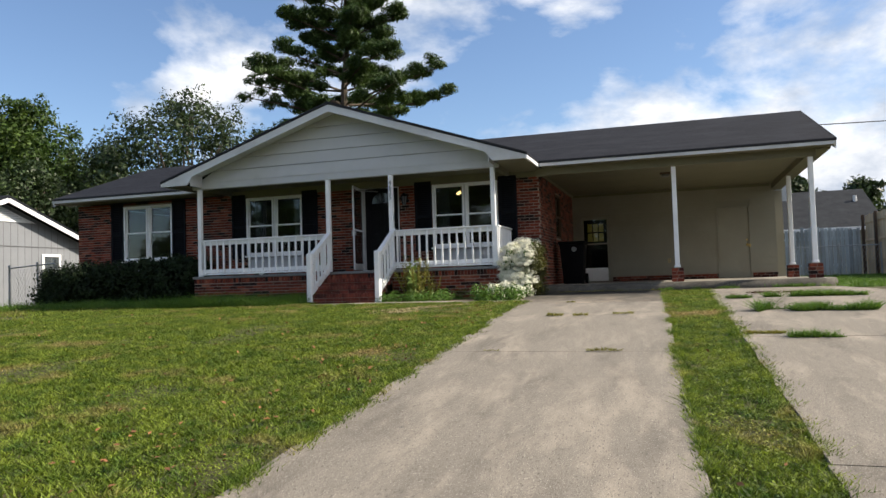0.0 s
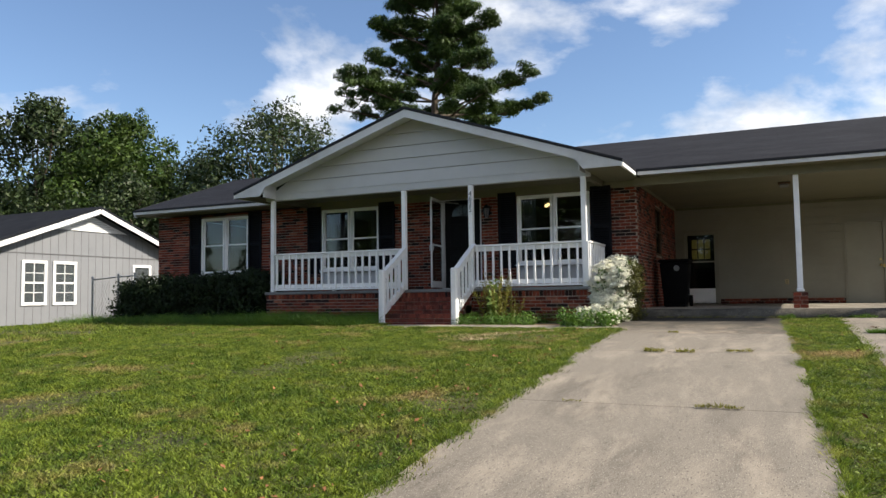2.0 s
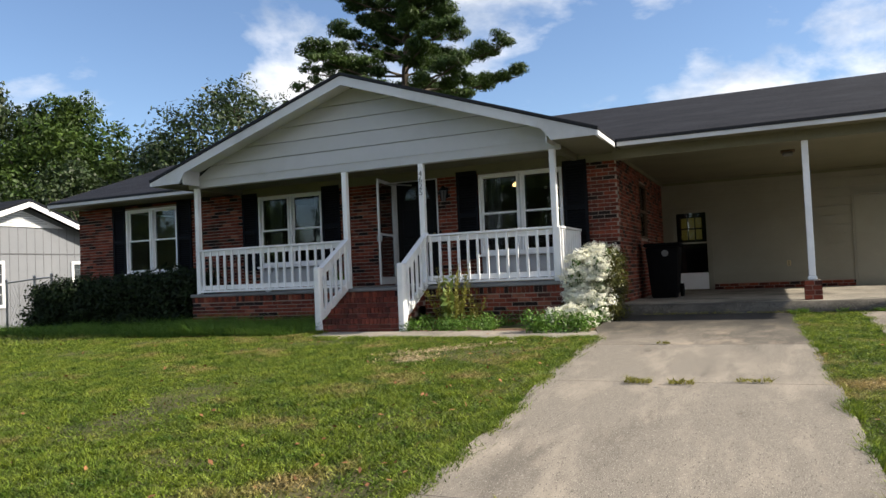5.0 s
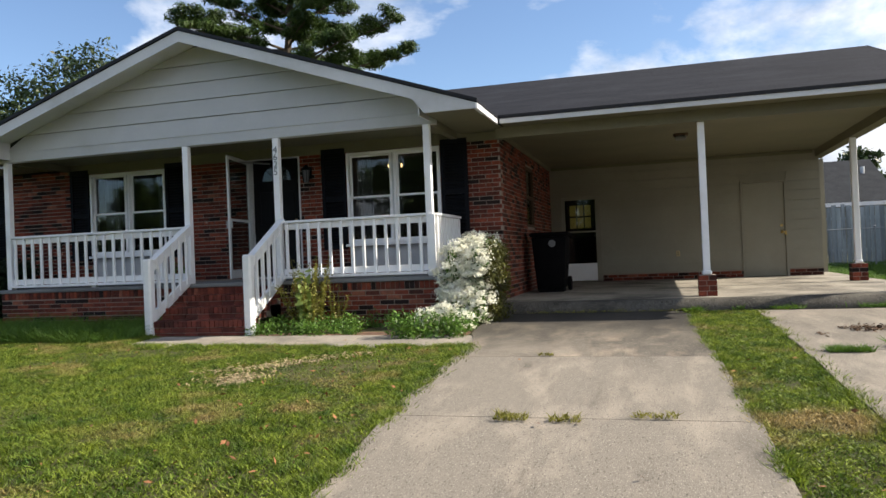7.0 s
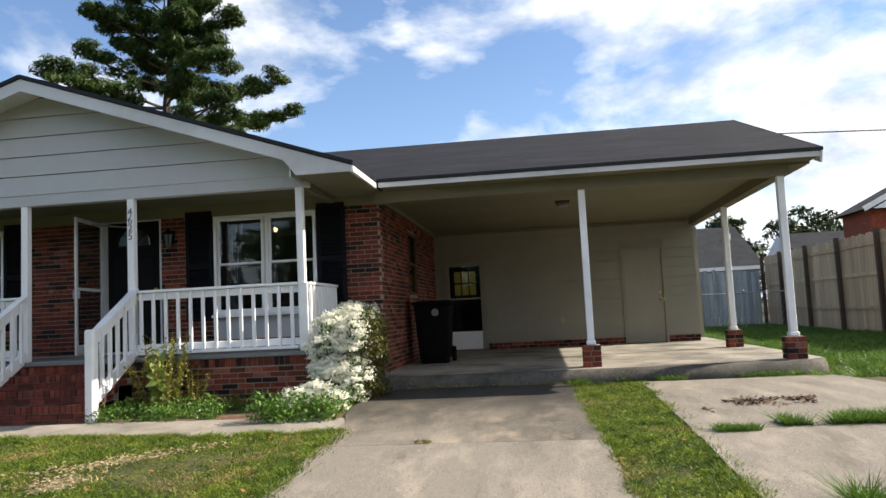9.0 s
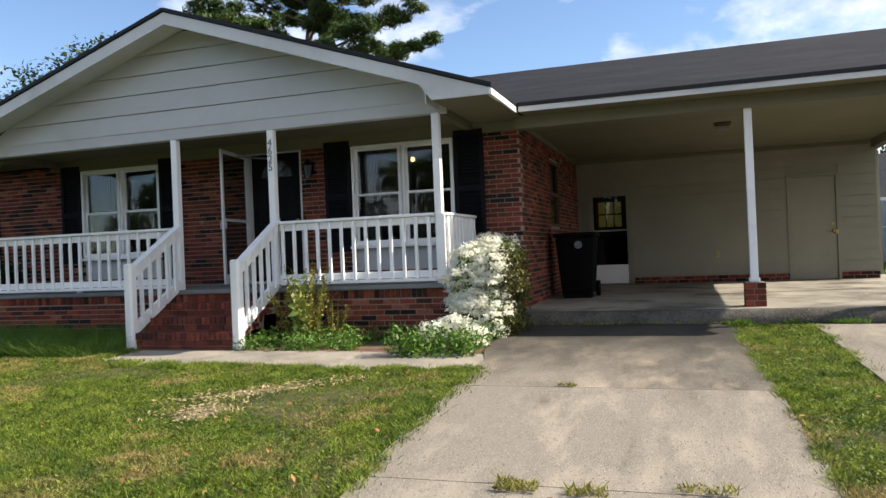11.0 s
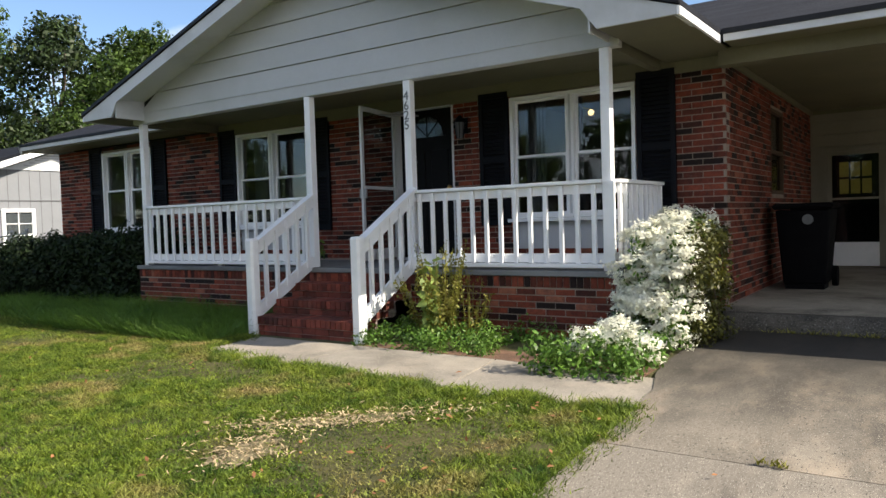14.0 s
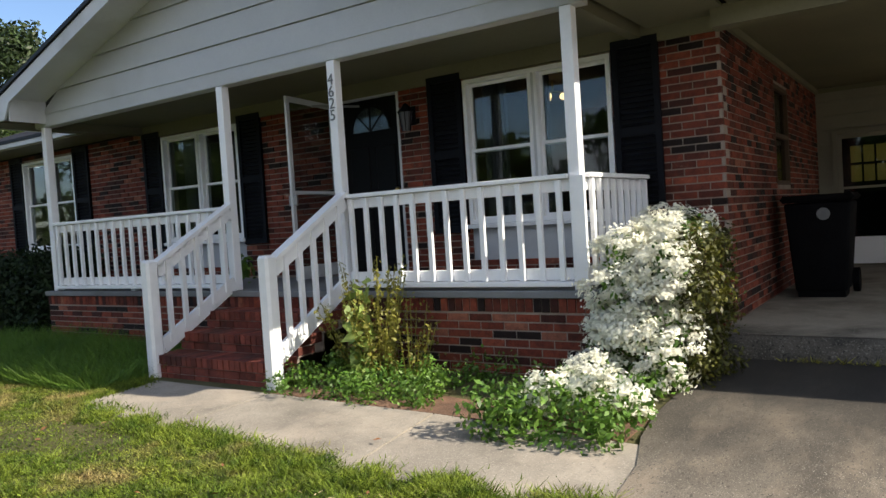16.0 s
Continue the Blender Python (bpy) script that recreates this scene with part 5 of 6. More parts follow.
def build_fences():
    f = thing("wooden_fence", (10.3, 9, -0.1), "tall brown wooden privacy fence with dark posts", "fence")
    y = 3.0
    k = 0
    while y < 17.0:
        h = 2.28 + random.uniform(-0.03, 0.03)
        part("board", boxed(10.30, 10.325, y, y + 0.136, -0.12, h), CEDAR, f)
        y += 0.142
    for z in (0.42, 1.25, 1.98):
        part("rail", boxed(10.255, 10.298, 3.0, 17.0, z, z + 0.09), CEDAR, f)
    for y in (3.0, 5.4, 7.8, 10.2, 12.6, 15.0, 17.0):
        part("post", boxed(10.15, 10.253, y, y + 0.1, -0.2, 2.33), POSTWOOD, f)
    g = thing("weathered_fence", (8, 17.2, -0.1), "weathered pale blue-grey picket fence", "fence")
    x = 4.6
    while x < 10.1:
        h = 1.86 + random.uniform(-0.08, 0.08)
        part("board", boxed(x, x + random.uniform(0.118, 0.14), 17.2, 17.225, -0.12, h), BLUEFENCE, g)
        x += 0.15
    for z in (0.3, 1.4):
        part("rail", boxed(4.6, 10.1, 17.228, 17.27, z, z + 0.09), BLUEFENCE, g)
    for name, pts, label in (("chain_link_fence", [(5.7, 14.0), (7.0, 14.0), (8.7, 14.0), (10.1, 14.0)], "grey chain-link fence with steel posts beside the carport"),
                             ("chain_link_fence", [(-14.9, -0.6), (-13.9, -0.6), (-13.3, -0.6)], "grey chain-link fence between the houses")):
        zb = float(gz(pts[0][0], pts[0][1])) if pts[0][0] > 0 else -0.35
        c = thing(name, (pts[0][0], pts[0][1], zb), label, "fence", "chain-link fences")
        for p in pts:
            gb = float(gz(*p))
            bm = B()
            tube(bm, (p[0], p[1], gb - 0.1), (p[0], p[1], gb + 1.22), 0.028)
            bmesh.ops.create_uvsphere(bm, u_segments=8, v_segments=6, radius=0.038, matrix=Matrix.Translation((p[0], p[1], gb + 1.23)))
            part("post", bm, STEEL, c)
        for p, q in zip(pts, pts[1:]):
            bm = B()
            tube(bm, (p[0], p[1], float(gz(*p)) + 1.17), (q[0], q[1], float(gz(*q)) + 1.17), 0.018, seg=6)
            part("top_rail", bm, STEEL, c)
            bm = B()
            n = int(abs(q[0] - p[0]) / 0.11)
            for i in range(n):
                for s in (1, -1):
                    xa = p[0] + (q[0] - p[0]) * i / n
                    run = 1.1 * 0.5 * s
                    xb = min(max(xa + run, min(p[0], q[0])), max(p[0], q[0]))
                    fr = abs(xb - xa) / abs(run)
                    if fr > 0.05:
                        g0 = float(gz(xa, p[1])) + 0.05
                        bar(bm, (xa, p[1], g0), (xb, p[1], g0 + 1.1 * fr), 0.005)
            part("mesh", bm, STEEL, c)


build_fences()


def build_cable():
    w = thing("overhead_cable", (6.1, 3.5, 4.0), "thin black overhead service cable from the roof", "cable")
    bm = B()
    a, b = Vector((6.0, 1.2, 3.35)), Vector((40, 14, 8.5))
    n = 14
    for i in range(n):
        p, q = a.lerp(b, i / n), a.lerp(b, (i + 1) / n)
        p.z -= 1.2 * math.sin(math.pi * i / n)
        q.z -= 1.2 * math.sin(math.pi * (i + 1) / n)
        tube(bm, p, q, 0.012, seg=5)
    part("wire", bm, CABLE, w)


build_cable()


# ---- trees ----
def limb_path(bm, p, q, r0, r1, bend, rng, n=4):
    pts = [Vector(p).lerp(Vector(q), i / n) for i in range(n + 1)]
    for i in range(1, n):
        pts[i] += Vector((rng.uniform(-1, 1), rng.uniform(-1, 1), rng.uniform(-0.4, 0.6))) * bend
    for i in range(n):
        ra, rb = r0 + (r1 - r0) * i / n, r0 + (r1 - r0) * (i + 1) / n
        tube(bm, pts[i], pts[i + 1], ra, rb, 7)
    return pts


def foliage(rng, clumps, per_clump, size, flat=1.0, up=0.35, fill=0.45):
    cs, ns, ss = [], [], []
    for c, r in clumps:
        k = max(6, int(per_clump * (r / 1.0) ** 2))
        d = rng.normal(size=(k, 3))
        d /= np.linalg.norm(d, axis=1)[:, None]
        rad = r * (fill + (1 - fill) * rng.random(k) ** 0.5) * (0.8 + 0.4 * rng.random(k))
        p = d * rad[:, None]
        p[:, 2] *= flat
        cs.append(p + np.array(c))
        nn = d + rng.normal(size=(k, 3)) * 0.7
        nn[:, 2] += up
        ns.append(nn)
        ss.append(size * (0.6 + 0.8 * rng.random(k)))
    return np.concatenate(cs), np.concatenate(ns), np.concatenate(ss)


def pine_tree(x, y, height, seed, label):
    rng = random.Random(seed)
    nr = np.random.default_rng(seed)
    z0 = float(gz(x, y))
    t = thing("pine_tree", (x, y, z0), label, "tree")
    bm = B()
    limb_path(bm, (x, y, z0), (x + 0.3, y, z0 + height * 0.97), 0.42, 0.06, 0.12, rng, 8)
    clumps = []
    levels = 13
    for i in range(levels):
        f = 0.43 + 0.57 * i / (levels - 1) + rng.uniform(-0.012, 0.012)
        zc = z0 + height * f
        reach = min(6.6, max(0.0, 1 - f) * height * 0.62 + 0.9) * (0.72 if i < 2 else 1.0)
        k = rng.randint(4, 5) if f < 0.95 else 3
        a0 = rng.uniform(0, 6.28)
        for j in range(k):
            a = a0 + j * 6.28 / k + rng.uniform(-0.4, 0.4)
            rr = reach * rng.choice((0.5, 0.75, 0.95, 1.0, 1.1)) * rng.uniform(0.9, 1.06)
            base = Vector((x, y, zc - 0.3))
            tip = Vector((x + rr * math.cos(a), y + rr * math.sin(a), zc + rng.uniform(-0.3, 0.5) + rr * 0.10))
            limb_path(bm, base, tip, 0.12 * (1.25 - f), 0.025, 0.10, rng, 3)
            # side twigs, each with a tuft of needles at its end
            for q in (0.42, 0.58, 0.74, 0.88, 1.0):
                at = base.lerp(tip, q)
                for sd in (-1, 1):
                    w = rr * 0.26 * rng.uniform(0.3, 1.0) * (1.25 - q)
                    end = at + Vector((-math.sin(a) * sd * w, math.cos(a) * sd * w, rng.uniform(0.05, 0.45)))
                    if rng.random() < 0.84:
                        tube(bm, at, end, 0.02, 0.008, 4)
                        clumps.append((tuple(end), rng.uniform(0.34, 0.66)))
                        if rng.random() < 0.75:
                            clumps.append((tuple(end + Vector((rng.uniform(-0.4, 0.4), rng.uniform(-0.4, 0.4), rng.uniform(0.0, 0.3)))), rng.uniform(0.28, 0.5)))
    part("trunk", bm, BARK, t)
    c, n, s = foliage(nr, clumps, 900, 0.14, flat=0.55, up=0.5, fill=0.1)
    leaf_mesh("crown", c, n, s, PINE, t, shape="needle")


def leafy_tree(x, y, height, spread, seed, mat, label, leaf=0.16, density=120, gaps=0.0, trunk_r=0.25, low=0.22, name="tree"):
    rng = random.Random(seed)
    nr = np.random.default_rng(seed)
    z0 = float(gz(x, y))
    t = thing(name, (x, y, z0), label, "tree")
    bm = B()
    fork = Vector((x, y, z0 + height * 0.32))
    limb_path(bm, (x, y, z0), fork, trunk_r, trunk_r * 0.7, 0.06, rng, 3)
    clumps = []
    for i in range(int(26 + spread * 9)):
        a = rng.uniform(0, 6.283)
        f = rng.random()
        zc = z0 + height * (low + (1 - low) * f)
        prof = math.sin(math.pi * (0.12 + 0.86 * f) ** 0.85) ** 0.7
        rr = spread * prof * math.sqrt(rng.random()) * rng.uniform(0.75, 1.12)
        c = Vector((x + rr * math.cos(a), y + rr * math.sin(a), zc - 0.35 - 0.1 * rr))
        r = rng.uniform(0.55, 1.05) * (0.5 + spread * 0.16)
        clumps.append((tuple(c), r))
        if i % 3 == 0:
            pts = limb_path(bm, fork, c, trunk_r * 0.35, 0.03, 0.2, rng, 4)
        for q in range(3):
            d = Vector((rng.uniform(-1, 1), rng.uniform(-1, 1), rng.uniform(-0.3, 1))).normalized()
            clumps.append((tuple(c + d * r * 1.05), r * 0.42))
    part("trunk", bm, BARK, t)
    c, n, s = foliage(nr, clumps, density, leaf, fill=0.25 + 0.2 * (1 - gaps))
    leaf_mesh("crown", c, n, s, mat, t)


pine_tree(-16.2, 24.6, 20.5, 4, "tall dark green pine tree behind the house")
leafy_tree(-19.8, 13.8, 9.9, 5.0, 12, DARKLEAF, "dark leafy tree with gaps in its crown", leaf=0.10, density=150, gaps=0.8, low=0.25)
leafy_tree(-24.5, 9.5, 6.6, 2.6, 15, DARKLEAF, "small dark green tree behind the grey house", leaf=0.085, density=240)
leafy_tree(-28.0, 8.0, 5.6, 3.6, 16, DARKLEAF, "low dark green tree behind the grey house", leaf=0.09, density=240)
leafy_tree(-28.5, 12.5, 10.4, 3.9, 21, TREELEAF, "large green leafy tree beyond the grey house", leaf=0.11, density=330)
leafy_tree(-36.5, 8.5, 12.0, 4.6, 22, TREELEAF, "tall green tree beyond the grey house", leaf=0.12, density=260)
leafy_tree(-34.5, 15.5, 11.2, 4.4, 27, DARKLEAF, "tall dark tree beyond the grey house", leaf=0.12, density=240)
leafy_tree(-42.0, -1.0, 13.5, 5.2, 23, TREELEAF, "tall green tree beyond the grey house", leaf=0.15, density=150)
leafy_tree(-32.0, 10.5, 11.0, 3.8, 28, DARKLEAF, "tall dark tree beyond the grey house", leaf=0.12, density=240)
leafy_tree(-25.0, 14.5, 8.2, 3.2, 29, DARKLEAF, "dark green tree behind the grey house", leaf=0.09, density=320)
leafy_tree(-34.0, 19.0, 8.5, 4.6, 24, TREELEAF, "green leafy tree in the far tree line", leaf=0.2, density=80)
leafy_tree(-27.0, 26.0, 8.0, 4.6, 26, DARKLEAF, "dark tree in the far tree line", leaf=0.2, density=80)
leafy_tree(21.0, 66.0, 8.6, 4.4, 31, DARKLEAF, "dark green tree behind the far houses", leaf=0.25, density=70, low=0.1)
leafy_tree(30.0, 70.0, 10.0, 5.0, 32, DARKLEAF, "dark green tree behind the far houses", leaf=0.25, density=70, low=0.1)
leafy_tree(13.0, 62.0, 9.5, 5.0, 33, DARKLEAF, "dark green tree behind the grey roof", leaf=0.25, density=70, low=0.1)
# Out of view; the last five are added to darken the left windows' reflections.
for i, (tx, ty, th) in enumerate(((-26, -44, 9), (-20, -49, 11), (-14, -45, 12), (-8, -43, 9), (-2, -47, 11), (4, -44, 10), (10, -47, 11), (16, -44, 9), (23, -47, 12), (-33, -46, 11), (-40, -43, 10), (30, -45, 10), (37, -44, 10), (-48, -34, 12), (-55, -27, 12), (-60, -18, 13), (-58, -38, 12), (-52, -10, 12))):
    leafy_tree(tx, ty, th, 5.2, 40 + i, TREELEAF, "green leafy tree out of view, mirrored in the windows", leaf=0.26, density=55, low=0.04)


# ---- shrubs ----
def stems(name, x, y, count, height, spread, leaf, mat, label, seed, along=False, leaf_n=16):
    """An upright shrub: thin stems with leaves up their length."""
    rng = random.Random(seed)
    z0 = float(gz(x, y))
    s = thing(name, (x, y, z0), label, "shrub")
    bm = B()
    cs, ns, ss = [], [], []
    for i in range(count):
        a, r = rng.uniform(0, 6.283), spread * math.sqrt(rng.random())
        p = Vector((x + 0.35 * r * math.cos(a), y + 0.35 * r * math.sin(a), z0 - 0.02))
        q = Vector((x + r * math.cos(a), y + r * math.sin(a), z0 + height * rng.uniform(0.45, 1.0)))
        tube(bm, p, q, 0.007, 0.003, 4)
        for k in range(leaf_n):
            f = 0.15 + 0.85 * k / leaf_n
            c = p.lerp(q, f) + Vector((rng.gauss(0, 0.02), rng.gauss(0, 0.02), rng.gauss(0, 0.02)))
            cs.append(tuple(c))
            ns.append((rng.gauss(0, 1), rng.gauss(0, 1), 0.8))
            ss.append(leaf * rng.uniform(0.6, 1.3))
    part("branchwork", bm, mat, s)
    leaf_mesh("leaves", cs, ns, ss, mat, s)
    return s


def mound(name, clumps, per, leaf, mat, label, seed, category="shrub", at=None):
    nr = np.random.default_rng(seed)
    s = thing(name, at or tuple(clumps[0][0][:2]) + (float(gz(clumps[0][0][0], clumps[0][0][1])),), label, category)
    c, n, z = foliage(nr, clumps, per, leaf, fill=0.3)
    zmin = gz(c[:, 0], c[:, 1]) + 0.01
    c[:, 2] = np.maximum(c[:, 2], zmin)
    leaf_mesh("leaves", c, n, z, mat, s)
    return s


def flowering_bush():
    rng = random.Random(5)
    core = []
    for i in range(70):
        f = rng.random()
        x = -0.30 + 0.42 * (rng.random() - 0.5) * (1.4 - 0.5 * f) + 0.16 * f
        y = -1.55 + 0.55 * (rng.random() - 0.5) + 0.22 * f
        core.append(((x, y, -0.12 + 0.98 * f), rng.uniform(0.11, 0.19)))
    for i in range(74):
        core.append(((rng.uniform(-0.85, 0.10), rng.uniform(-3.02, -1.90), rng.uniform(-0.24, 0.0)), rng.uniform(0.09, 0.15)))
    b = mound("flowering_bush", core, 3600, 0.024, LEAF, "bush covered in clusters of small white flowers", 6, at=(-0.3, -1.6, -0.25))
    nr = np.random.default_rng(9)
    cs, ns, ss = [], [], []
    for i in range(2300):
        (c, r) = core[rng.randrange(len(core))]
        d = Vector((rng.gauss(-0.1, 0.85), rng.gauss(-0.75, 0.55), rng.gauss(0.5, 0.6))).normalized()
        if c[0] > -0.04 and rng.random() < 0.7:
            continue
        if c[2] < 0.05 and (c[1] < -2.60 or c[0] < -0.60 or rng.random() < 0.8):
            continue
        p = Vector(c) + d * r * 1.18
        head = rng.uniform(0.022, 0.040)
        for k in range(44):
            o = Vector((rng.gauss(0, 1), rng.gauss(0, 1), rng.gauss(0, 0.55))) * head
            cs.append(tuple(p + o))
            ns.append(tuple(d * 1.4 + Vector((rng.gauss(0, 0.5), rng.gauss(0, 0.5), 0.5 + rng.gauss(0, 0.5)))))
            ss.append(rng.uniform(0.014, 0.023))
    leaf_mesh("blossom", cs, ns, ss, FLOWER, b, label="small white blossom clusters")
    bm = B()
    for i in range(14):
        (c, r) = core[rng.randrange(60)]
        tube(bm, (-0.25 + rng.uniform(-0.1, 0.1), -1.6, -0.25), c, 0.010, 0.004, 5)
    part("branchwork", bm, BARK, b)


flowering_bush()
climb = [((0.15 + random.uniform(-0.10, 0.08), -1.36 + random.uniform(-0.28, 0.35), -0.12 + 0.93 * i / 30), random.uniform(0.11, 0.18)) for i in range(31)]
vine = mound("climbing_vine", climb, 8500, 0.020, VINE, "olive-green climbing vine beside the white bush", 17, at=(0.1, -1.3, -0.2))
bm = B()
for i in range(10):
    tube(bm, (0.10 + 0.015 * i, -1.5 + 0.04 * i, -0.28), climb[3 * i][0], 0.008, 0.004, 5)
part("branchwork", bm, BARK, vine)
stems("olive_shrub", -2.35, -1.95, 36, 1.02, 0.48, 0.021, OLIVE, "upright yellow-green shrub in the flower bed", 3, leaf_n=52)
stems("olive_shrub", -2.05, -1.9, 16, 0.72, 0.34, 0.020, OLIVE, "upright yellow-green shrub in the flower bed", 33, leaf_n=30)
stems("tall_weed", -2.36, -2.15, 6, 0.92, 0.12, 0.085, PALELEAF, "tall broad-leaved weed with pale leaves", 8, leaf_n=14)
bed = [((random.uniform(-2.95, -1.45), random.uniform(-2.66, -1.75), random.uniform(-0.24, -0.08)), random.uniform(0.06, 0.14)) for i in range(120)]
mound("bed_weeds", bed, 4200, 0.019, LEAF, "low green weeds in the flower bed", 18, "weeds", at=(-2.4, -2.1, -0.25))
bed2 = [((random.uniform(-1.6, -0.75), random.uniform(-1.75, -1.6), random.uniform(-0.24, -0.02)), random.uniform(0.06, 0.12)) for i in range(16)]
mound("bed_weeds", bed2, 2600, 0.020, LEAF, "sparse green weeds against the brick base", 19, "weeds", at=(-1.2, -1.7, -0.25))
mulch = B()
prism(mulch, [(-2.98, -2.60), (-0.9, -2.66), (0.04, -2.78), (0.04, -1.52), (-2.98, -1.52)], "z", -0.36, -0.232)
solid("flower_bed", mulch, material("bed_soil", (0.09, 0.055, 0.035), (0.20, 0.11, 0.07), 5, 60, 1.0, 0.8, stain=(0.26, 0.15, 0.09), bump_dist=0.02), "bare reddish soil flower bed beside the steps", "flower bed")


def hedge():
    rng = random.Random(11)
    cl = []
    for i in range(620):
        x = rng.uniform(-13.3, -8.35)
        z = -0.2 + 1.02 * rng.random() * (0.75 + 0.25 * min(1, (x + 13.5) / 1.2))
        y = -1.0 + rng.uniform(-0.42, 0.42)
        cl.append(((x, y, z), rng.uniform(0.16, 0.26)))
    for i in range(60):
        cl.append(((rng.uniform(-10.2, -8.6), rng.uniform(-1.0, -0.4), rng.uniform(0.6, 0.98)), rng.uniform(0.10, 0.2)))
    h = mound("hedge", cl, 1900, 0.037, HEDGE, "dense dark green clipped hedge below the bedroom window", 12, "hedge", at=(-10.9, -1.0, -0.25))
    bm = B()
    for i in range(24):
        x = -13.1 + i * 0.2
        tube(bm, (x, -1.0, -0.3), (x + rng.uniform(-0.15, 0.15), -1.0 + rng.uniform(-0.2, 0.2), 0.7), 0.016, 0.006, 5)
    part("branchwork", bm, BARK, h)


hedge()
mound("porch_plant", [((-5.15 + random.uniform(-0.15, 0.15), -0.9 + random.uniform(-0.12, 0.12), 0.55 + random.uniform(0, 0.22)), 0.1) for i in range(14)], 500, 0.05, LEAF, "broad-leaved green plant on the porch floor", 21, at=(-5.15, -0.9, 0.455))


# ---- grass and litter ----
def in_lawn(x, y):
    on_drive = (x > drive_left(y) - 0.02) & (x < drive_right(y) + 0.02) & (y < -0.5)
    on_pad = (x > pad_left(y) + 0.02) & (x < 7.4) & (y < -1.0)
    on_walk = (x > -4.44) & (x < 0.24) & (y > np.interp(x, [-4.42, -2.9, -1.18, 0.22], [-3.37, -3.57, -3.71, -3.65])) & (y < -2.5)
    on_house = (x > -8.2) & (x < 0.05) & (y > -1.52)
    on_bed = (x > -4.65) & (x < 0.2) & (y > -2.68) & (y < -1.5)
    on_slab = (x > 0) & (x < 6.05) & (y > -0.62)
    return ~(on_drive | on_pad | on_walk | on_house | on_bed | on_slab)


def bare(x, y):
    """How bare the lawn is: two worn patches near the walk."""
    f = np.exp(-(((x + 1.32) / 0.55) ** 2 + ((y + 4.58 - 0.7 * (x + 1.32)) / 0.20) ** 2)) + np.exp(-(((x + 1.45) / 0.22) ** 2 + ((y + 5.30) / 0.32) ** 2))
    wob = np.array([noise.noise(Vector((u * 4.0, v * 4.0, 6.0))) for u, v in zip(np.atleast_1d(x), np.atleast_1d(y))])
    return np.clip(f * (1.1 + 1.6 * wob), 0, 1)


def blades(name, n, box_xy, h0, h1, width, mat, label, seed, rule=None, clump=0.0, lift=0.0):
    rng = np.random.default_rng(seed)
    x = rng.uniform(box_xy[0], box_xy[1], n)
    y = rng.uniform(box_xy[2], box_xy[3], n)
    keep = rule(x, y) if rule else np.ones(n, bool)
    # thin where the lawn is worn
    worn = np.array([noise.noise(Vector((a * 0.9, b * 0.9, 3.0))) for a, b in zip(x[:n], y[:n])]) if n < 900000 else np.zeros(n)
    keep &= rng.random(n) > np.clip((worn - 0.14) * 1.8, 0, 0.7) * (1 if clump == 0 else 0)
    keep &= rng.random(n) > 0.55 * bare(x, y)
    if clump > 1:
        keep &= np.array([noise.noise(Vector((u * 2.6, v * 5.0, 1.5))) for u, v in zip(x, y)]) > 0.02 + 0.1 * rng.random(n)
    x, y, worn = x[keep], y[keep], worn[keep]
    n = len(x)
    z = gz(x, y) - 0.004 + lift
    a = rng.uniform(0, 2 * np.pi, n)
    tuft = np.array([noise.noise(Vector((u * 7.0, v * 7.0, 9.0))) for u, v in zip(x, y)])
    h = rng.uniform(h0, h1, n) * (1 + 0.9 * np.clip(tuft, -0.6, 1)) * (1 - 0.35 * np.clip(worn * 2, -0.5, 1))
    lean = rng.normal(0, 0.95, (n, 2)) * h[:, None]
    w = width * rng.uniform(0.7, 1.4, n)
    co = np.empty((n, 3, 3))
    co[:, 0] = np.stack([x - np.cos(a) * w, y - np.sin(a) * w, z], 1)
    co[:, 1] = np.stack([x + np.cos(a) * w, y + np.sin(a) * w, z], 1)
    co[:, 2] = np.stack([x + lean[:, 0], y + lean[:, 1], z + h], 1)
    ob = raw_mesh(name, co.reshape(-1, 3), 3, n, mat)
    return tagged(ob, label, "grass", kind="stuff")


blades("lawn_grass", 560000, (-9.5, 0.5, -7.5, -1.5), 0.015, 0.042, 0.0045, GRASS, "short patchy lawn grass in front of the house", 1, in_lawn)
blades("lawn_grass", 300000, (-9.5, 0.5, -13.5, -7.5), 0.018, 0.048, 0.007, GRASS, "short patchy lawn grass beside the driveway", 7, in_lawn)
blades("lawn_grass", 130000, (-22, -8.0, -16, -0.2), 0.03, 0.07, 0.010, GRASS, "short lawn grass towards the next house", 2, in_lawn)
blades("lawn_grass", 70000, (-9, 0.6, -18, -13.5), 0.03, 0.065, 0.008, GRASS, "short lawn grass near the street", 6, in_lawn)
blades("strip_grass", 220000, (2.6, 3.9, -16, -0.55), 0.012, 0.036, 0.005, GRASS, "grass strip between driveway and parking pad", 3, in_lawn)
blades("side_grass", 150000, (5.6, 13, -5, 17), 0.04, 0.10, 0.011, DARKGRASS, "green grass beside the carport", 4, in_lawn)
blades("tall_grass", 20000, (-8.4, -4.6, -3.1, -1.52), 0.08, 0.25, 0.005, DARKGRASS, "tall green grass along the porch base", 5, None, clump=1)
blades("tall_grass", 9000, (-13.6, -8.0, -2.8, -1.45), 0.07, 0.20, 0.006, DARKGRASS, "tall green grass along the hedge", 9, None, clump=1)


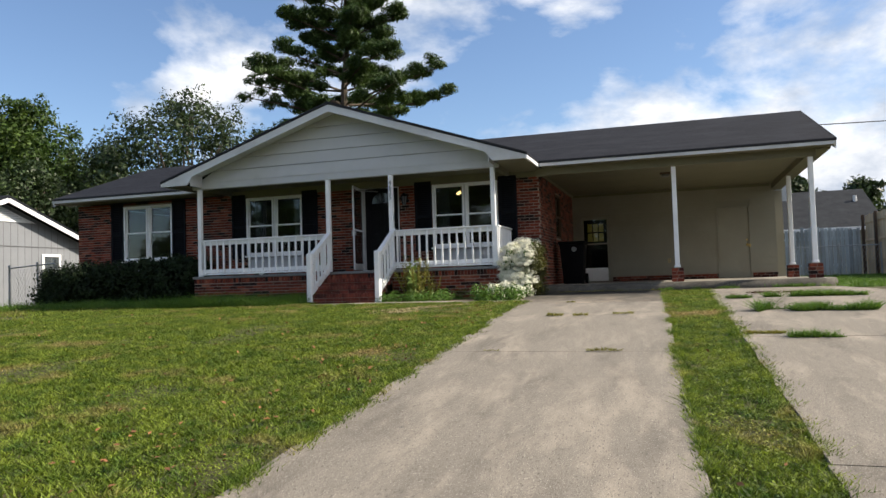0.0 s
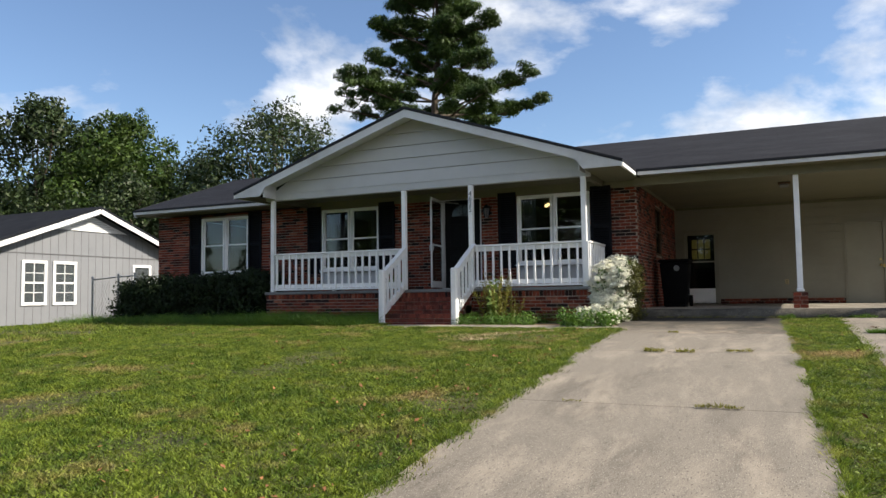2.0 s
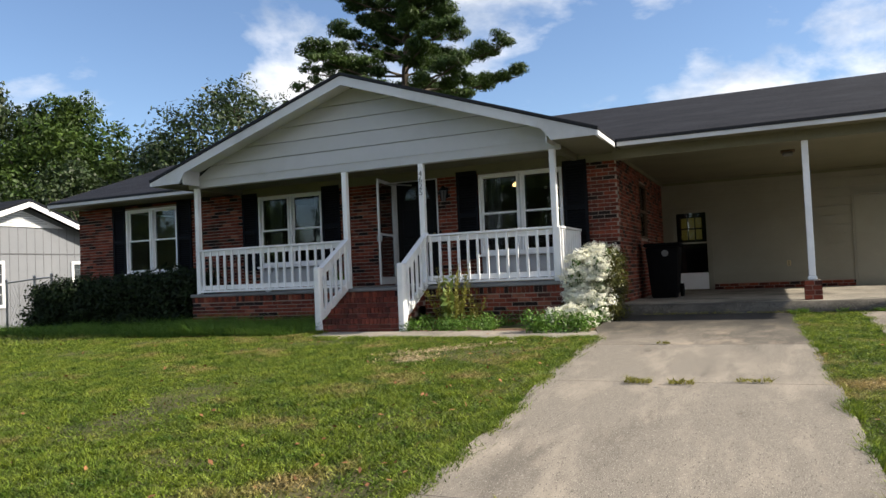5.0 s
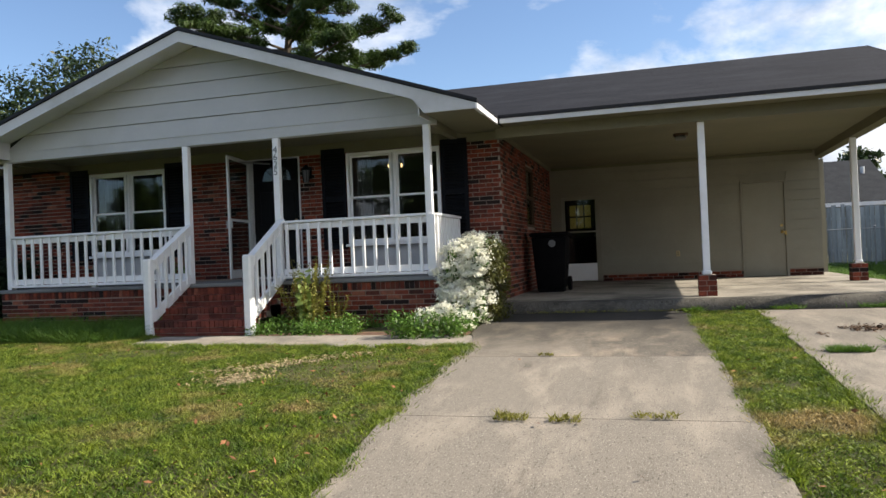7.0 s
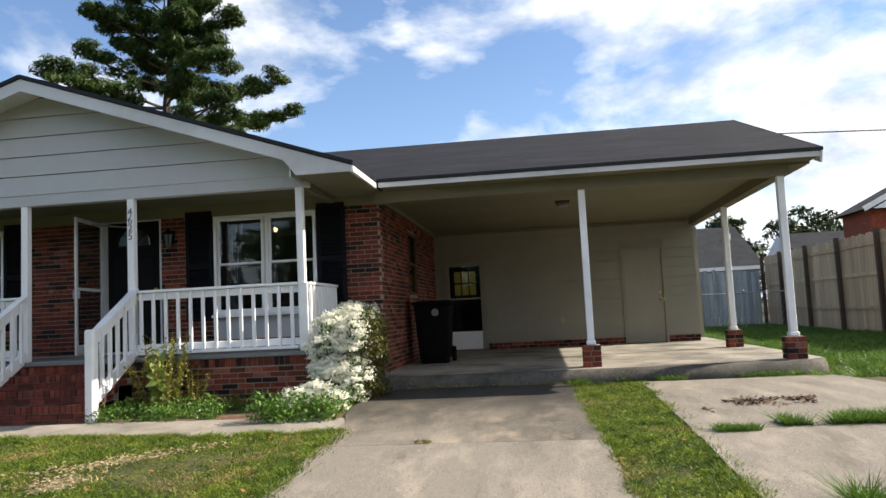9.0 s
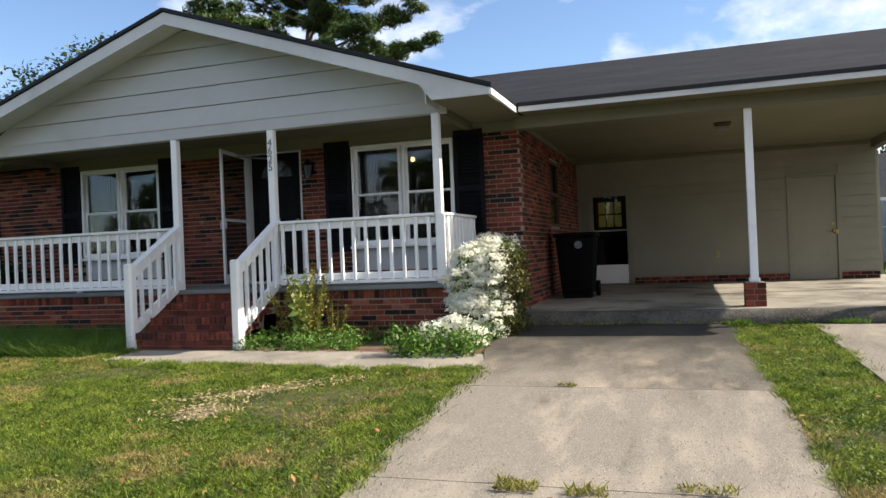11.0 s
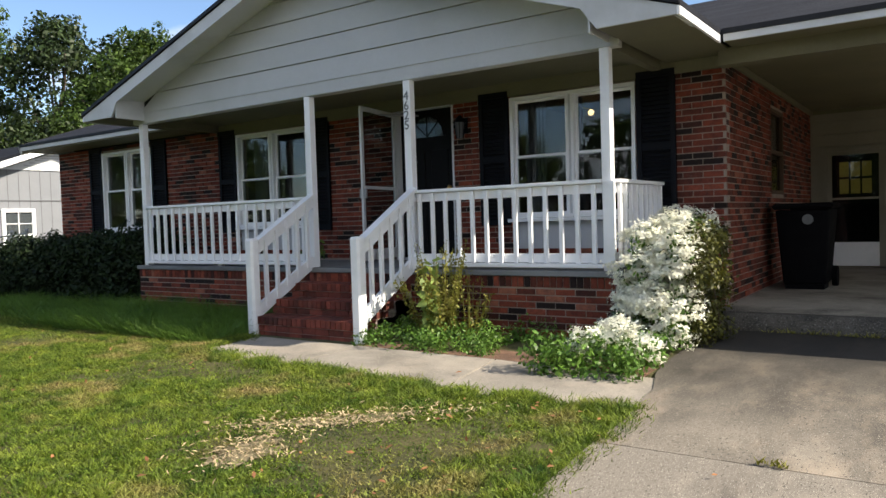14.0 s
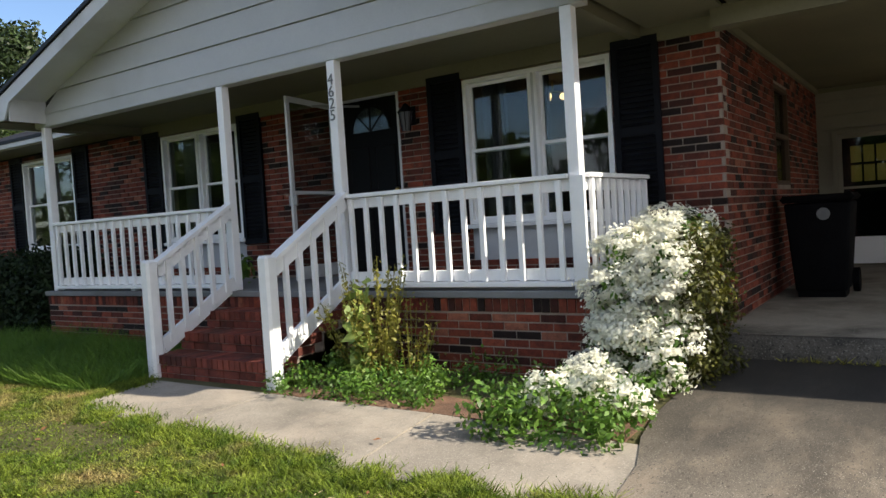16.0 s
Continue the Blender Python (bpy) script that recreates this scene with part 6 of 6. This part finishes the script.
def clover(name, n, box_xy, size, label, seed):
    """Low broad leaves that lie almost flat between the blades."""
    rng = np.random.default_rng(seed)
    x, y = rng.uniform(box_xy[0], box_xy[1], n), rng.uniform(box_xy[2], box_xy[3], n)
    patch = np.array([noise.noise(Vector((u * 1.6, v * 1.6, 5.0))) + 0.5 * noise.noise(Vector((u * 6, v * 6, 2.0))) for u, v in zip(x, y)])
    keep = in_lawn(x, y) & (rng.random(n) < np.clip(0.45 + 1.1 * patch, 0.05, 1)) & (rng.random(n) > 0.7 * bare(x, y))
    x, y = x[keep], y[keep]
    c = np.stack([x, y, gz(x, y) + 0.012 + 0.022 * rng.random(len(x))], 1)
    nn = rng.normal(0, 0.55, (len(x), 3))
    nn[:, 2] = 1
    return tagged(leaf_mesh(name, c, nn, size * rng.uniform(0.5, 1.3, len(x)), GRASS), label, "grass", kind="stuff")


clover("lawn_clover", 260000, (-9, 0.5, -13.5, -3.2), 0.010, "low broad-leaved weeds in the lawn", 61)
clover("strip_clover", 70000, (2.6, 3.9, -16, -0.6), 0.012, "low broad-leaved weeds in the grass strip", 62)


def edge_grass(name, n, line, half, label, seed):
    """Grass that creeps over the edge of the concrete, along a line of points."""
    rng = np.random.default_rng(seed)
    pts = np.array(line)
    seg = rng.integers(0, len(pts) - 1, n)
    f = rng.random(n)[:, None]
    p = pts[seg] * (1 - f) + pts[seg + 1] * f + rng.normal(0, half, (n, 2))
    creep = np.array([noise.noise(Vector((u * 3.0, v * 3.0, 4.0))) for u, v in p])
    p = p[rng.random(n) < np.clip(0.5 + 1.4 * creep, 0.05, 1)]
    n = len(p)
    a = rng.uniform(0, 2 * np.pi, n)
    h = rng.uniform(0.02, 0.06, n)
    z = gz(p[:, 0], p[:, 1]) + 0.004
    w = 0.006
    lean = rng.normal(0, 0.9, (n, 2)) * h[:, None]
    co = np.empty((n, 3, 3))
    co[:, 0] = np.stack([p[:, 0] - np.cos(a) * w, p[:, 1] - np.sin(a) * w, z], 1)
    co[:, 1] = np.stack([p[:, 0] + np.cos(a) * w, p[:, 1] + np.sin(a) * w, z], 1)
    co[:, 2] = np.stack([p[:, 0] + lean[:, 0], p[:, 1] + lean[:, 1], z + h], 1)
    return tagged(raw_mesh(name, co.reshape(-1, 3), 3, n, GRASS), label, "grass", kind="stuff")


edge_ys = np.linspace(-16, -3.6, 30)
edge_grass("edge_grass", 40000, [(float(drive_left(y)) - 0.01, y) for y in edge_ys], 0.055, "grass creeping over the driveway edge", 71)
edge_grass("edge_grass", 30000, [(float(drive_right(y)) + 0.01, y) for y in np.linspace(-16, -0.8, 30)], 0.028, "grass creeping over the driveway edge", 72)
edge_grass("edge_grass", 26000, [(float(pad_left(y)) - 0.01, y) for y in np.linspace(-16, -1, 30)], 0.05, "grass creeping over the parking pad edge", 73)
edge_grass("edge_grass", 42000, [(-4.48, -2.7), (-4.46, -3.40), (-2.9, -3.60), (-1.18, -3.74), (0.2, -3.68)], 0.085, "grass creeping over the front walk", 74)


def joint_weeds(x0, x1, y, half, n, hgt, seed):
    return blades("joint_weeds", n, (x0, x1, y - half, y + half), 0.02, hgt, 0.006, DARKGRASS if hgt > 0.06 else OLIVE, "weeds growing from a concrete joint", seed, None, clump=2 if n > 1000 else 1, lift=0.035)


for k, (a, b, y, hw, n, hh) in enumerate(((1.20, 1.42, -6.54, 0.07, 170, 0.045), (1.56, 1.76, -6.56, 0.06, 120, 0.04), (2.08, 2.36, -6.45, 0.06, 120, 0.03), (1.16, 1.30, -4.33, 0.03, 50, 0.03), (2.05, 2.40, -9.3, 0.03, 100, 0.03), (1.0, 1.15, -9.3, 0.02, 25, 0.025),
                                          (4.0, 5.2, -8.5, 0.10, 3500, 0.11), (3.9, 5.3, -6.35, 0.16, 8000, 0.14), (4.25, 5.7, -3.95, 0.12, 5000, 0.10), (3.68, 4.02, -4.16, 0.09, 700, 0.09), (0.5, 2.6, -0.74, 0.03, 260, 0.05), (2.6, 5.5, -0.74, 0.07, 2200, 0.075),
                                          (3.6, 4.0, -8.3, 0.04, 500, 0.05))):
    joint_weeds(a, b, y, hw, n, hh, 50 + k)


def bare_patch(cx, cy, rx, ry, slant, seed):
    bm = B()
    mid = bm.verts.new((cx, cy, float(gz(cx, cy)) + 0.016))
    ring = []
    for i in range(40):
        a = 2 * math.pi * i / 40
        k = 1 + 0.45 * noise.noise(Vector((math.cos(a) * 1.7, math.sin(a) * 1.7, seed))) + 0.5 * noise.noise(Vector((math.cos(a) * 6.0, math.sin(a) * 6.0, seed)))
        x = cx + rx * k * math.cos(a)
        y = cy + ry * k * math.sin(a) + slant * (x - cx)
        ring.append(bm.verts.new((x, y, float(gz(x, y)) + 0.008)))
    for i in range(40):
        bm.faces.new((mid, ring[i], ring[(i + 1) % 40]))
    return solid("bare_patch", bm, DRYSOIL, "worn patch of pale dry soil and dead grass", "soil")


DRYSOIL = material("dry_soil", (0.11, 0.09, 0.045), (0.31, 0.25, 0.15), 6, 60, 1.0, 0.9, stain=(0.17, 0.15, 0.06), stain_scale=3.0, bump_dist=0.02)
bare_patch(-1.32, -4.58, 0.44, 0.13, 0.7, 1)
bare_patch(-1.45, -5.30, 0.16, 0.24, 0.0, 2)


def litter():
    rng = np.random.default_rng(77)
    n = 700
    x = np.where(rng.random(n) < 0.45, 0.35 - np.abs(rng.normal(0, 0.9, n)), rng.uniform(-9, 3.6, n))
    y = rng.uniform(-15.5, -3.2, n)
    keep = in_lawn(x, y) | (rng.random(n) < 0.12)
    x, y = x[keep], y[keep]
    c = np.stack([x, y, gz(x, y) + 0.045], 1)
    nn = rng.normal(0, 0.4, (len(x), 3))
    nn[:, 2] += 1
    ob = leaf_mesh("fallen_leaves", c, nn, rng.uniform(0.012, 0.032, len(x)), DEADLEAF)
    tagged(ob, "scattered brown fallen leaves on the lawn", "leaves", kind="stuff")


def dead_grass():
    """Pale dry blades that lie over the worn patches."""
    rng = np.random.default_rng(83)
    n = 60000
    x, y = rng.uniform(-2.6, 0.0, n), rng.uniform(-6.0, -3.8, n)
    keep = rng.random(n) < 0.18 * bare(x, y)
    x, y = x[keep], y[keep]
    c = np.stack([x, y, gz(x, y) + 0.016 + 0.016 * rng.random(len(x))], 1)
    nn = rng.normal(0, 0.35, (len(x), 3))
    nn[:, 2] = 1
    tagged(leaf_mesh("dead_grass", c, nn, rng.uniform(0.012, 0.03, len(x)), STRAW, shape="needle"), "pale dead grass lying on a worn lawn patch", "grass", kind="stuff")


litter()
dead_grass()


def pad_debris():
    rng = np.random.default_rng(91)
    n = 900
    x = rng.uniform(3.8, 5.3, n)
    y = -3.05 + 0.42 * (x - 3.8) + rng.normal(0, 0.13, n) - 0.12 * np.sin(x * 4.2)
    keep = np.array([noise.noise(Vector((u * 2.4, v * 2.4, 8.0))) for u, v in zip(x, y)]) > -0.02
    x, y = x[keep], y[keep]
    c = np.stack([x, y, gz(x, y) + 0.036 + 0.012 * rng.random(len(x))], 1)
    nn = rng.normal(0, 0.35, (len(x), 3))
    nn[:, 2] = 1
    tagged(leaf_mesh("leaf_debris", c, nn, rng.uniform(0.012, 0.035, len(x)), DEBRIS), "brown leaf debris in a crack of the pad", "leaves", kind="stuff")


DEBRIS = material("brown_debris", (0.07, 0.04, 0.022), (0.15, 0.085, 0.045), 4, 30, 0.9, 0.0, random_by="island", spread=0.4)
pad_debris()

# ---- brickwork ----
def front_bricks():
    cells = brick_cells(HOUSE_L, 0.0, -0.33, 2.55, OPEN_FRONT)
    boxes = []
    for a, b, c, d in cells:
        if b < -8.1 or a > -0.62 or c > 0.44:
            e = relief()
            boxes.append((a, b if b < -0.001 else 0.004, -0.002 + e, 0.05, c, d))
    near = sorted(boxes, key=lambda b: -b[1])
    lay_bricks(wall_front, near, lambda b: b[1] > -3.5 and b[4] > 0.2)


def side_bricks():
    boxes = []
    for a, b, c, d in brick_cells(0.058, BACK_Y, -0.33, 2.58, SIDE_OPEN):
        e = relief()
        boxes.append((-0.05, 0.002 + e, a, b, c, d))
    lay_bricks(wall_side, sorted(boxes, key=lambda b: b[2]), lambda b: b[2] < 2.4 and b[4] > -0.1)


def porch_bricks():
    boxes = []
    for a, b, c, d in brick_cells(-8.17, -0.62, -0.33, 0.28, [(-4.6, -3.06, -1, 1)]):
        boxes.append((a, b, -1.508 + relief(), -1.45, c, d))
    x = -8.17
    while x < -0.65:
        boxes.append((x, x + 0.062, -1.512 + relief(), -1.45, 0.287, 0.392))
        x += 0.072
    for a, b, c, d in brick_cells(-1.44, -0.06, -0.33, 0.28, []):
        boxes.append((-0.66, -0.612, a, b, c, d))
    lay_bricks(porch_base, sorted(boxes, key=lambda b: -b[1]), lambda b: b[0] > -4.0)


def step_bricks():
    x0, x1 = -4.62, -3.04
    boxes = []
    for i in range(3):
        top = -0.19 + 0.160 * (i + 1)
        yf = -2.46 + 0.32 * i
        n = 22
        w = (x1 - x0) / n
        for k in range(n):
            boxes.append((x0 + k * w + 0.006, x0 + (k + 1) * w - 0.006, yf - 0.012 + relief() * 2, yf + 0.30, top - 0.085, top + relief()))
        if i == 0:
            for k in range(8):
                q = (x1 - x0) / 8
                boxes.append((x0 + k * q + 0.005, x0 + (k + 1) * q - 0.005, yf + 0.001 + relief(), yf + 0.2, -0.29, -0.198))
        m = 8
        w = (x1 - x0) / m
        for k in range(m):
            boxes.append((x0 + k * w + 0.005, x0 + (k + 1) * w - 0.005, yf + relief(), yf + 0.2, top - 0.16, top - 0.095))
    n = 22
    w = (x1 - x0) / n
    for k in range(n):
        boxes.append((x0 + k * w + 0.004, x0 + (k + 1) * w - 0.004, -1.512 + relief(), -1.4, 0.29, 0.394))
    lay_bricks(porch_steps, boxes, lambda b: True, STEPBRICK)


def plinth_bricks():
    boxes = []
    for s0, s1 in ((1.12, 4.06), (4.97, 5.62)):
        for a, b, c, d in brick_cells(s0, s1, 0.0, 0.136, []):
            boxes.append((a, b, BACK_Y - 0.012 + relief(), BACK_Y + 0.05, c + 0.008, d + 0.012))
    lay_bricks(plinth, boxes, lambda b: True)


front_bricks()
side_bricks()
porch_bricks()
step_bricks()
plinth_bricks()
